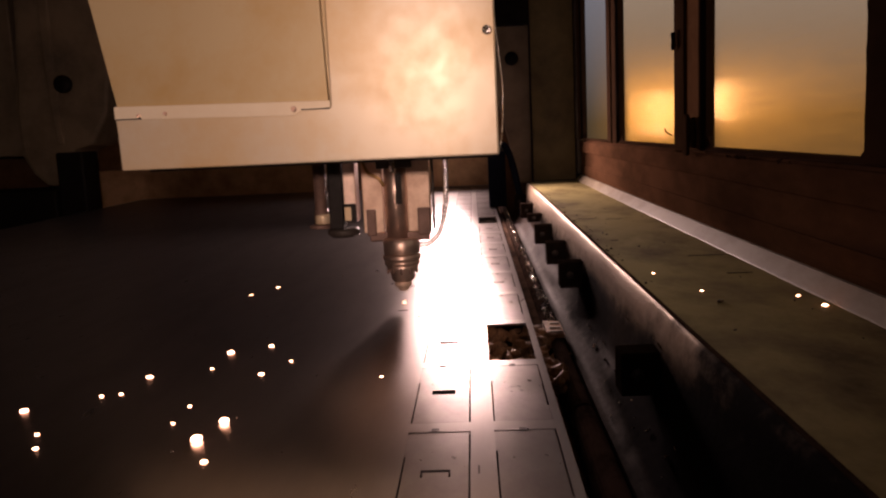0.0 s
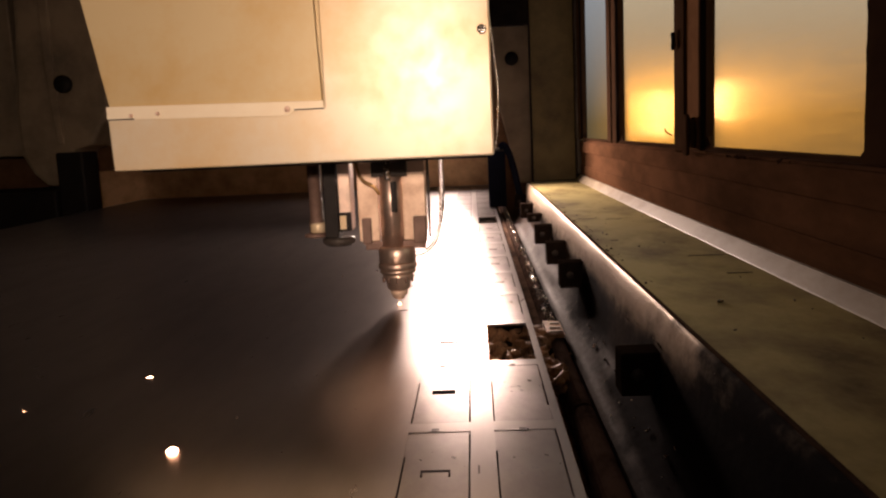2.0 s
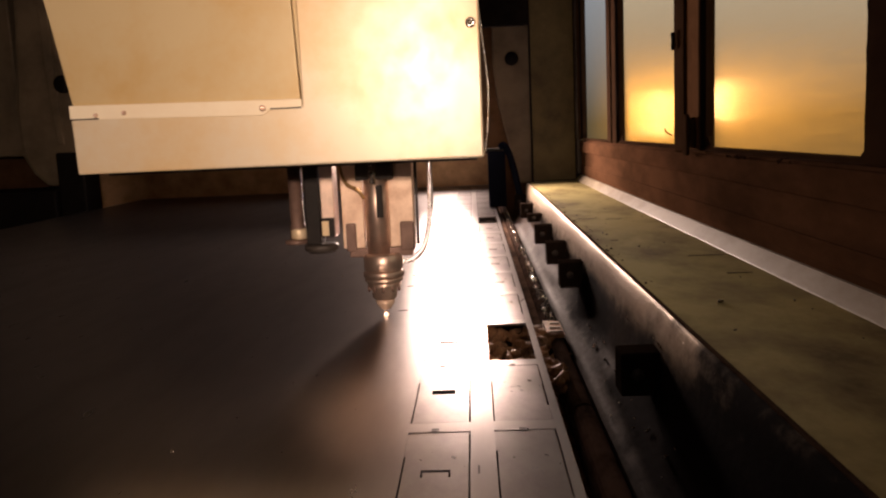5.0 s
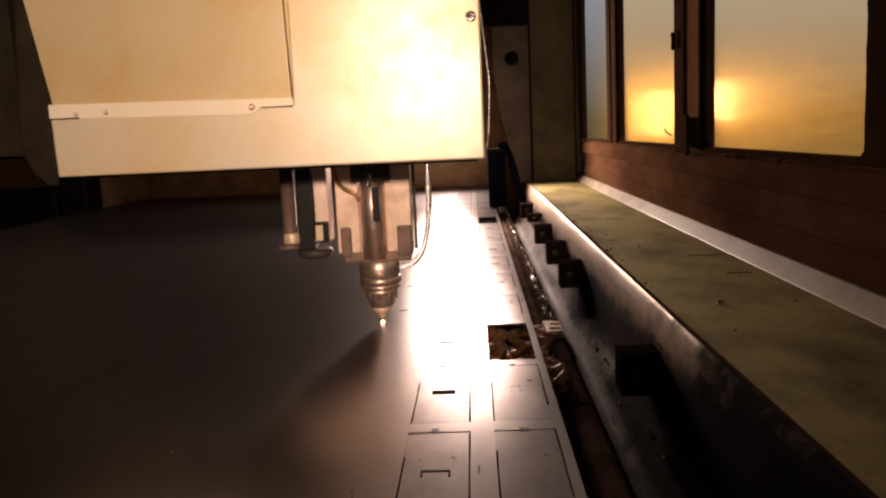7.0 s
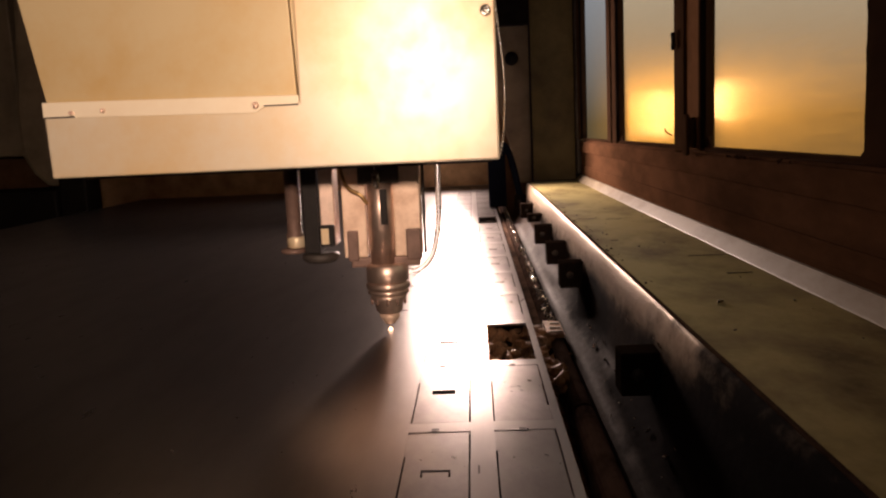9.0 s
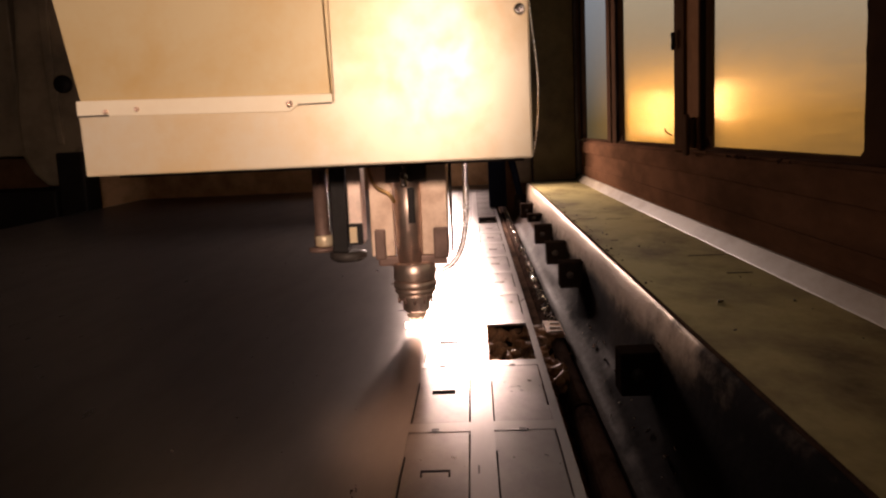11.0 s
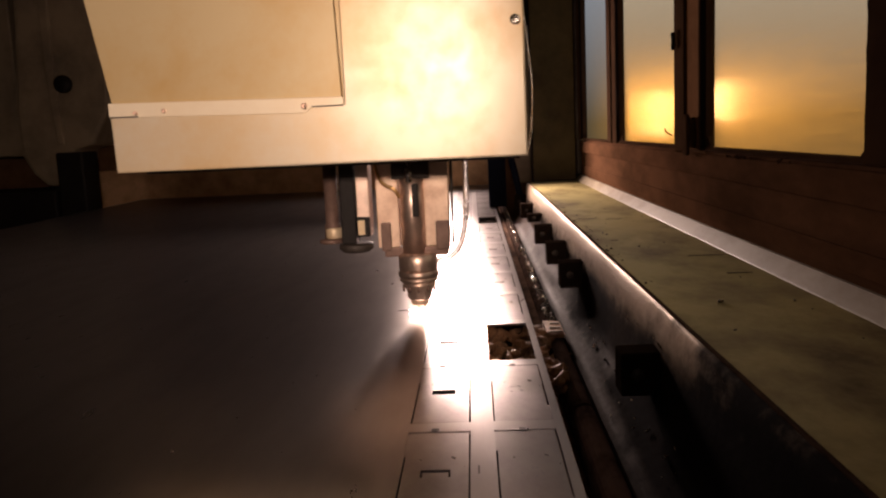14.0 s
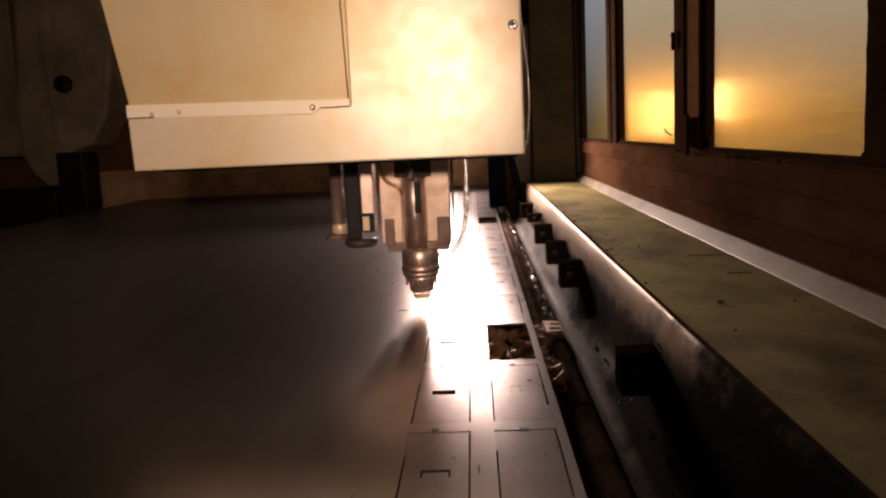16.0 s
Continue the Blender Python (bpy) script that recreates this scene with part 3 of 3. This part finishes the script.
thing("sill_crumbs", lumps([(X_WALL - 0.0075 + rng.uniform(-0.003, 0.002), y + rng.uniform(-0.03, 0.03), 0.2285, rng.uniform(0.0012, 0.0030)) for y in (1.10, 1.12, 1.14, 1.45, 0.95) for i in range(4)]), UMBER,
      "dark crumbs lying on the window rail", "crumbs", kind="stuff")
thing("ledge_flake", lumps([(0.243, 0.82, 0.0975, 0.0022), (0.247, 0.823, 0.0975, 0.0014)]), SLAG, "small bright flake of metal lying on the ledge", "flake")
thing("ledge_scratches", boxes(*[(x, x + l, y, y + 0.0025, 0.0966, 0.0971) for x, y, l in
                                 ((0.20, 1.62, 0.035), (0.255, 1.60, 0.03), (0.215, 1.30, 0.012), (0.29, 1.12, 0.05), (0.20, 1.98, 0.02), (0.30, 0.98, 0.03))]), SOOT,
      "dark scratches across the ledge paint", "scratch", kind="stuff")

# black clamp blocks along the side plate
for y in (2.74, 2.418, 2.112, 1.863, 1.572, 1.331, 0.777):
    low = 0.022 if y == 2.112 else 0.0
    b = empty("clamp_block", 0.158, y, 0.016 + low, "black square clamp block fixed to the side plate", "clamp block", "clamp blocks along the side plate")
    body_bm = extruded([(-0.022, 0.0), (-0.022, 0.043 - low), (0.0190, 0.043 - low), (0.0150, 0.018), (0.0105, 0.0)], 0, 0.034)
    o = part("block", eased(body_bm, 0.0015), CLAMP, b)
    o.matrix_parent_inverse = Matrix()
    o = part("bolt", turned([(0.0, 0.003), (0.006, 0.003), (0.006, 0.0), (0.0, 0.0)], 0, 0, 10, cap=False), SOOT, b)
    o.matrix_parent_inverse = Matrix()
    o.matrix_basis = pose(-0.006, 0.0002, 0.022 - low / 2, 90, 0, 0)

# small marks burnt into the sheet
for x0, x1, y, d in ((-0.128, -0.113, 1.279, 0.005), (-0.129, -0.115, 1.485, 0.005), (-0.127, -0.122, 1.60, 0.006), (-0.049, -0.042, 0.7445, 0.006),
                     (-0.050, -0.045, 1.161, 0.007), (0.034, 0.041, 0.741, 0.006), (0.034, 0.041, 0.954, 0.006), (-0.0055, -0.0042, 0.65, 0.016), (-0.05, -0.042, 0.957, 0.006),
                     (0.036, 0.042, 1.37, 0.006), (0.036, 0.042, 1.58, 0.006), (0.036, 0.042, 1.79, 0.006)):
    thing("burn_mark", eased(boxes((x0, x1, y - d / 2, y + d / 2, 0.0001, 0.0006)), 0.0002), INK, "small dark burn mark on the sheet", "burn mark", "burn marks on the sheet")
for x, y in ((0.0395, 0.642), (0.036, 0.862)):
    bm = bmesh.new()
    for i in range(14):
        if rng.random() < 0.4:
            continue
        a0, a1 = 2 * math.pi * i / 14, 2 * math.pi * (i + 0.6) / 14
        r0 = rng.uniform(0.0065, 0.0092)
        r1 = r0 + 0.0007
        q = [bm.verts.new((x + r * math.cos(a), y + r * math.sin(a) * 1.2, 0.0003)) for r, a in ((r0, a0), (r1, a0), (r1, a1), (r0, a1))]
        bm.faces.new(q)
    low = bmesh.ops.extrude_face_region(bm, geom=list(bm.faces))
    for v in low["geom"]:
        if isinstance(v, bmesh.types.BMVert):
            v.co.z = 0.0001
    bmesh.ops.recalc_face_normals(bm, faces=bm.faces)
    thing("etched_ring", bm, CHALK, "faint pale ring etched on a cut panel", "etched ring", "etched rings on the panels")

# ---- dark machine parts at the back ----
body = thing("machine_column", eased(extruded([(-2.16, 1.5), (-2.16, 0.89), (-2.204, 0.46), (-2.196, 0.25), (-2.148, 0.16), (-2.084, 0.102), (-1.963, 0.096), (-1.93, 0.27),
                                              (-1.84, 0.29), (-1.752, 0.44), (-1.68, 0.87), (-1.68, 1.5)], 3.95, 4.22), 0.02), GREY,
             "grey cast machine column tapering to its foot", "machine column")
part("rib", eased(extruded([(-2.03, 1.4), (-2.03, 0.66), (-2.005, 0.30), (-1.975, 0.30), (-1.985, 0.66), (-1.985, 1.4)], 3.935, 3.951), 0.006), GREY, body, "raised rib of the casting")
part("side_cover", eased(boxes((-2.78, -2.225, 4.03, 4.20, 0.25, 1.5)), 0.012), GREY, body, "flat grey side cover")
part("bracket", eased(boxes((-1.945, -1.815, 3.78, 3.94, -0.6, 0.262)), 0.012), BLACK, body, "black bracket at the column foot")
part("port", turned([(0.0, 0.0), (0.034, 0.0), (0.042, 0.012), (0.042, 0.03), (0.0, 0.03)], 0, 0), BLACK, body, "round black port").matrix_basis = pose(-1.945, 3.952, 0.585, 90, 0, 0)
part("foot_block", eased(boxes((-2.85, -1.948, 3.75, 4.2, -0.6, 0.085)), 0.01), BLACK, body, "black block under the column")
cable = thing("cable", piped([(0.100, 2.965, 0.216), (0.114, 2.955, 0.222), (0.130, 2.92, 0.19), (0.146, 2.87, 0.12), (0.161, 2.85, 0.03), (0.163, 2.85, -0.03)], 0.012), BLUE, "dark blue cable sheath hanging from the junction box", "cable")

cast = thing("frame_casting", eased(extruded([(0.117, 1.00), (0.113, 0.58), (0.135, 0.39), (0.186, 0.17), (0.207, 0.02), (0.281, 0.02), (0.281, 1.00)], 3.95, 4.06), 0.008), GREY,
             "grey cast frame arm tapering down beside the bed", "frame casting")
part("port", turned([(0.0, 0.0), (0.026, 0.0), (0.032, 0.004), (0.032, 0.012), (0.0, 0.012)], 0, 0, cap=False), BLACK, cast, "round black port").matrix_basis = pose(0.200, 3.951, 0.604, 90, 0, 0)
box_thing = thing("junction_box", eased(boxes((0.055, 0.118, 2.98, 3.05, 0.0, 0.20)), 0.004), BLUE, "dark blue junction box at the end of the bed", "junction box")
part("lid", eased(boxes((0.052, 0.121, 2.972, 3.055, 0.201, 0.212)), 0.003), SOOT, box_thing, "grey lid edge")
for x, y in ((-0.2865, 0.709), (-0.2505, 0.795), (-0.31, 0.60)):
    thing("slag_bead", lumps([(x, y, 0.0006, 0.0009)], 2), SLAG, "tiny bright slag bead lying on the sheet", "slag bead", "slag beads on the sheet")

# work lamps
for name, at, aim, r in (("end", END_LAMP, Vector((-0.05, 1.2, 0.0)), 0.13),
                         ("far", FAR_LAMP, Vector((-0.02, 1.2, 0.05)), 0.085), ("near", NEAR_LAMP, Vector((-0.17, 1.13, 0.36)), 0.05)):
    m = look(at, aim)
    l = empty("work_lamp", 0, 0, 0, "black work lamp with a warm white lens", "lamp", "work lamps")
    for nm, prof, mat in (("reflector", [(r * 0.6, 0.09), (r * 0.9, 0.06), (r, 0.004), (r * 1.06, 0.004), (r * 0.98, 0.07), (r * 0.6, 0.10)], BLACK),
                          ("lens", [(0.0, 0.030), (r * 0.90, 0.030), (r * 0.90, 0.034), (0.0, 0.034)], LENS)):
        o = part(nm, turned(prof, 0, 0, cap=False), mat, l)
        o.matrix_parent_inverse = Matrix()
    br = part("bracket", boxes((-0.012, 0.012, -0.012, 0.012, 0.08, 0.16 if name == "far" else 0.14), bevel=0.003), BLACK, l)
    br.matrix_parent_inverse = Matrix()
    l.matrix_world = m
    bpy.context.view_layer.update()
    top = m @ Vector((0, 0, 0.13))
    up = 1.62
    part("hanger", boxes((top.x - 0.008, top.x + 0.008, top.y - 0.008, top.y + 0.008, top.z - 0.02, up)), BLACK, l)

# ---- the cutting head: keyed as one thing, its origin at the nozzle ----
HX, HY = -0.1205, 1.328
head = empty("cutting_head", 0, 0, 0, "warm-lit beige cutting head with a steel nozzle over the sheet", "cutting head")
Z0, YF = 0.2455, 1.127
part("front_cover", eased(extruded([(-0.487, Z0), (0.0385, Z0), (0.0385, 0.60), (-0.1895, 0.60), (-0.1895, 0.321), (-0.2320, 0.319), (-0.2400, 0.3125), (-0.489, 0.3185)], YF, YF + 0.016), 0.0025), COVER, head,
     "beige front cover plate")
part("side_panel", eased(extruded([(-0.4885, 0.326), (-0.1935, 0.326), (-0.2015, 0.60), (-0.537, 0.60)], YF + 0.010, YF + 0.022), 0.0015), COVER_B, head, "darker gold-beige cover panel")
part("panel_lip", eased(extruded([(-0.4895, 0.3160), (-0.2400, 0.3105), (-0.2310, 0.3170), (-0.1898, 0.3195), (-0.1898, 0.3290), (-0.4895, 0.3335)], YF - 0.0015, YF + 0.009), 0.0008), COVER_LIT, head, "folded lip of the panel")
for xa, xb, za, zb in ((-0.4885, -0.452, 0.3150, 0.3166), (-0.2300, -0.1905, 0.3176, 0.3190)):
    part("slit", boxes((xa, xb, YF - 0.0022, YF + 0.002, za, zb)), SOOT, head, "dark slit at the end of the lip")
part("casing", eased(extruded([(-0.480, Z0 + 0.004), (0.034, Z0 + 0.004), (0.034, 0.66), (-0.54, 0.66), (-0.484, 0.33)], YF + 0.024, YF + 0.30), 0.003), COVER_B, head)
part("under_plate", boxes((-0.46, 0.03, YF + 0.03, YF + 0.29, Z0 - 0.004, Z0 + 0.003)), SOOT, head, "dark underside plate")
part("carriage", boxes((-0.42, 0.0, YF + 0.10, YF + 0.30, 0.661, 0.80), bevel=0.004), GREY, head)
for x, z, r, mat in ((-0.2395, 0.3195, 0.0040, SATIN), (-0.418, 0.3215, 0.0028, SATIN), (-0.455, 0.3200, 0.0028, SATIN), (0.0275, 0.4125, 0.0065, BRIGHT)):
    s = part("screw", turned([(0.0, 0.0), (r, 0.0), (r, 0.003), (r * 0.7, 0.0045), (r * 0.45, 0.0045), (r * 0.4, 0.003), (0.0, 0.003)], 0, 0, 14, cap=False), mat, head, "screw head")
    s.matrix_basis = pose(x, YF - (0.0015 if z < 0.4 else 0.0), z, 90, 0, 0)
part("wire", piped([(0.037, YF + 0.01, 0.44), (0.042, YF + 0.008, 0.39), (0.0465, YF + 0.006, 0.335), (0.044, YF + 0.006, 0.28), (0.039, YF + 0.008, 0.25)], 0.0011), HOSE, head, "thin pale wire")

# under the cover
tool = part("tool_slide", turned([(0.0185, 0.243), (0.0185, 0.098)], HX - 0.005, HY), SATIN, head, "polished steel tube of the tool slide")
part("guide_rod", turned([(0.0058, 0.2435), (0.0058, 0.209), (0.0045, 0.207)], HX - 0.007, HY - 0.0255, 16), BRIGHT, tool, "bright polished guide rod")
part("slot", eased(boxes((HX - 0.004, HX + 0.006, HY - 0.0195, HY - 0.012, 0.155, 0.205)), 0.002), BLACK, tool, "dark slot in the tube")
part("side_plate", eased(boxes((HX - 0.0595, HX - 0.026, HY - 0.004, HY + 0.03, 0.108, 0.242)), 0.002), COPPER, tool, "copper-coloured block")
part("side_plate", eased(boxes((HX + 0.013, HX + 0.051, HY - 0.004, HY + 0.03, 0.108, 0.242)), 0.002), COPPER, tool, "copper-coloured block")
part("cross_bar", eased(boxes((HX - 0.033, HX + 0.023, HY - 0.022, HY + 0.01, 0.213, 0.236)), 0.002), SOOT, tool)
part("jaw", eased(boxes((HX - 0.0535, HX - 0.0385, HY - 0.012, HY + 0.02, 0.104, 0.147)), 0.0025), MAUVE, tool, "dark clamp jaw")
part("jaw", eased(boxes((HX + 0.0295, HX + 0.0505, HY - 0.012, HY + 0.02, 0.103, 0.147)), 0.0025), MAUVE, tool, "dark clamp jaw")
part("yoke", eased(boxes((HX - 0.050, HX + 0.048, HY - 0.008, HY + 0.016, 0.094, 0.108)), 0.003), MAUVE, tool, "dark yoke below the blocks")
part("nozzle_holder", turned([(0.026, 0.099), (0.0300, 0.096), (0.0300, 0.075), (0.0285, 0.073)], HX, HY), SATIN, tool, "bright steel nozzle holder")
part("ring", turned([(0.0285, 0.0725), (0.0315, 0.070), (0.0315, 0.064), (0.0285, 0.062)], HX, HY), SATIN, tool, "knurled steel ring")
part("ring", turned([(0.0290, 0.0615), (0.0300, 0.059), (0.0295, 0.056), (0.0265, 0.0545)], HX, HY), SATIN, tool)
part("cone", turned([(0.0262, 0.054), (0.0258, 0.048), (0.0200, 0.0415), (0.0190, 0.030), (0.0150, 0.0265)], HX, HY), SATIN, tool, "steel nozzle cone")
part("nozzle_tip", turned([(0.0145, 0.026), (0.0140, 0.020), (0.0065, 0.0105), (0.0030, 0.0095)], HX, HY), COPPER, tool, "copper nozzle tip")
for a in range(5):
    u = math.radians(198 + 36 * a)
    part("stud", turned([(0.0022, 0.003), (0.0022, -0.006), (0.0012, -0.008)], HX + 0.0245 * math.cos(u), HY + 0.0245 * math.sin(u), 8), MAUVE, tool).matrix_basis = pose(0, 0, 0.048)
# the sensor group beside the tube
part("sensor_rod", turned([(0.0100, 0.242), (0.0100, 0.150), (0.0120, 0.148), (0.0120, 0.128)], HX - 0.125, HY - 0.02), MAUVE, tool, "brown cylinder with a pale collar")
part("collar", turned([(0.0115, 0.1445), (0.0130, 0.1425), (0.0130, 0.1300), (0.0115, 0.1285)], HX - 0.123, HY - 0.021), COVER, tool, "pale collar")
part("flange", turned([(0.0130, 0.1280), (0.0185, 0.1265), (0.0185, 0.1220), (0.0150, 0.1205)], HX - 0.127, HY - 0.02), MAUVE, tool, "dark flange")
part("sensor_body", eased(boxes((HX - 0.1095, HX - 0.088, HY - 0.035, HY + 0.01, 0.120, 0.243)), 0.002), BLACK, tool, "black sensor body")
part("motor_column", eased(boxes((HX - 0.0865, HX - 0.0665, HY - 0.03, HY + 0.015, 0.130, 0.243)), 0.002), SATIN, tool, "bright steel column")
part("plug", eased(boxes((HX - 0.0855, HX - 0.0660, HY - 0.042, HY - 0.0305, 0.131, 0.160)), 0.002), BLACK, tool, "black plug")
part("plug_face", eased(boxes((HX - 0.0835, HX - 0.0730, HY - 0.0450, HY - 0.0424, 0.134, 0.156)), 0.001), COVER, tool, "pale plug label")
part("foot", turned([(0.020, 0.1195), (0.026, 0.117), (0.026, 0.110), (0.020, 0.105)], HX - 0.092, HY - 0.01), SOOT, tool, "round dark foot")
part("cable", piped([(HX - 0.0600, HY - 0.008, 0.243), (HX - 0.055, HY - 0.012, 0.222), (HX - 0.046, HY - 0.016, 0.207), (HX - 0.030, HY - 0.018, 0.198), (HX - 0.022, HY - 0.016, 0.185)], 0.0028), BRASS, tool, "brass-coloured cable")
part("hose", piped([(HX + 0.0775, HY, 0.244), (HX + 0.0775, HY, 0.200), (HX + 0.0765, HY, 0.164), (HX + 0.072, HY, 0.130), (HX + 0.063, HY, 0.104), (HX + 0.047, HY, 0.088), (HX + 0.030, HY, 0.085)], 0.0045), HOSE, tool, "clear curved hose")
part("rod", piped([(HX + 0.0555, HY + 0.01, 0.243), (HX + 0.0555, HY + 0.01, 0.18), (HX + 0.0555, HY + 0.01, 0.11)], 0.0022), SOOT, tool)

beam = thing("gantry_beam", eased(boxes((-2.7, 0.50, YF + 0.10, YF + 0.36, 0.802, 1.02)), 0.008), GREY, "grey gantry beam carrying the cutting head", "gantry beam")

# hot spot under the nozzle and the sparks round it
spot = thing("hot_spot", turned([(0.0010, 0.0050), (0.0020, 0.0035), (0.0034, 0.001)], 0, 0, 12), HOT, "white-hot cutting point under the nozzle", "spark")
burst = empty("spark_burst", 0, 0, 0, "spray of white-hot sparks at the cutting point", "spark")
for i in range(26):
    a, l = rng.uniform(0, 2 * math.pi), rng.uniform(0.004, 0.015)
    d = Vector((math.cos(a), math.sin(a) * 0.7, rng.uniform(0.02, 0.5))).normalized()
    o = part("spark", piped([d * 0.004, d * (0.004 + l * 0.5), d * (0.004 + l) - Vector((0, 0, 0.1 * l))], rng.uniform(0.0003, 0.0006), 5, 2), SPARK, burst)

EMBERS = [(-0.497, 0.839, 5.0, 2.0), (-0.443, 0.765, 2.5, 0.5), (-0.424, 0.727, 3.0, 0.6), (-0.431, 0.882, 2.6, 0.4), (-0.411, 0.888, 2.6, 0.4),
          (-0.403, 0.952, 4.2, 2.2), (-0.313, 0.785, 2.2, 0.4), (-0.314, 0.837, 2.2, 0.4), (-0.248, 0.683, 3.6, 0.6),
          (-0.335, 0.980, 2.4, 0.4), (-0.333, 1.054, 5.0, 1.7), (-0.265, 0.949, 3.6, 0.5), (-0.285, 1.082, 3.6, 1.2),
          (-0.240, 1.002, 2.4, 0.8), (-0.413, 1.455, 2.2, 0.3), (-0.380, 1.525, 2.8, 0.3), (-0.116, 0.923, 2.0, 0.4),
          (0.336, 0.792, 3.2, 0.5), (0.243, 0.883, 2.0, 0.4), (0.329, 0.840, 2.0, 0.4), (0.216, 0.999, 1.8, 0.4)]
embers = []
for x, y, r, end in EMBERS:
    bm = bmesh.new()
    bmesh.ops.create_icosphere(bm, subdivisions=2, radius=r * 0.00088, matrix=Matrix.Diagonal((1, 1, 0.35, 1)))
    e = thing("ember", bm, EMBER, "glowing orange ember cooling on the steel sheet" if x < 0.1 else "glowing orange ember cooling on the olive ledge", "ember", "glowing embers")
    embers.append((e, x, y, 0.0 if x < 0.1 else 0.0965, r * 0.00075, end))

# two large embers that roll on over the sheet before they come to rest
ROLLS = [("large", 6.0, 2.5, [(0.0, -0.272, 0.735), (0.1, -0.2805, 0.716), (0.2, -0.2825, 0.704), (0.3, -0.2857, 0.7055), (0.4, -0.2860, 0.7090)]),
         ("small", 5.4, 1.0, [(0.0, -0.260, 0.783), (0.1, -0.2668, 0.749), (0.2, -0.2790, 0.713), (0.3, -0.2814, 0.690), (0.4, -0.2787, 0.677)])]
rolling = []
for size, r, end, path in ROLLS:
    bm = bmesh.new()
    bmesh.ops.create_icosphere(bm, subdivisions=2, radius=r * 0.00088, matrix=Matrix.Diagonal((1, 1, 0.6, 1)))
    e = thing("ember", bm, EMBER, "%s white-hot ember rolling over the steel sheet" % size, "ember", "glowing embers")
    rolling.append((e, r * 0.0004, end, path))

# ---- keys ----
HEAD = [(0.0, -0.002, 0.004), (1.0, -0.002, 0.004), (1.5, 0.0, 0.0), (2.0, -0.009, -0.005), (2.5, -0.022, -0.009), (3.0, -0.024, -0.020), (3.5, -0.024, -0.036),
        (4.0, -0.024, -0.052), (6.5, -0.0235, -0.118), (7.0, -0.0235, -0.132), (7.5, -0.0235, -0.146), (8.0, -0.0235, -0.160), (8.5, -0.022, -0.172),
        (9.0, -0.007, -0.178), (9.2, -0.001, -0.180), (10.3, 0.0305, -0.186), (11.5, 0.0315, -0.158), (12.0, 0.0315, -0.143), (12.5, 0.0315, -0.129),
        (13.0, 0.0315, -0.116), (13.5, 0.031, -0.101), (14.0, 0.031, -0.088), (14.5, 0.031, -0.076), (15.0, 0.031, -0.062), (15.5, 0.031, -0.049), (16.0, 0.031, -0.034)]


def motions():
    walk(head, [(t, pose(x, y, 0)) for t, x, y in HEAD])
    walk(tool, [(0.0, pose(0, 0, 0.0125)), (0.25, pose(0, 0, 0.0120)), (0.4, pose(0, 0, 0.0050)), (0.5, pose(0, 0, 0.0)), (16.0, pose(0, 0, 0.0))])
    walk(beam, [(t, pose(0, y, 0)) for t, x, y in HEAD])
    walk(spot, [(t, pose(HX + x, HY + y, 0)) for t, x, y in HEAD])
    # the spray is drawn up into the nozzle while the cut runs clean
    walk(burst, [(t, pose(HX + x, HY + y, 0.045 if t < 9.1 else (0.02 if t < 9.5 else 0.004))) for t, x, y in HEAD])
    for e, x, y, z, r, end in embers:
        rows = [(0.0, pose(x, y, z + r * 0.2)), (max(end * 0.4, 0.1), pose(x, y, z + r * 0.2)), (end, pose(x, y, z - r * 0.38)), (end + 0.2, pose(x, y, z - 0.02)), (16.0, pose(x, y, z - 0.02))]
        walk(e, rows)
    for e, z, end, path in rolling:
        rows = [(t, pose(x, y, z)) for t, x, y in path]
        t, x, y = path[-1]
        walk(e, rows + [(end * 0.4 + 0.1, pose(x, y, z)), (end, pose(x, y, -1.1 * z)), (end + 0.3, pose(x, y, z - 0.02)), (16.0, pose(x, y, z - 0.02))])


motions()
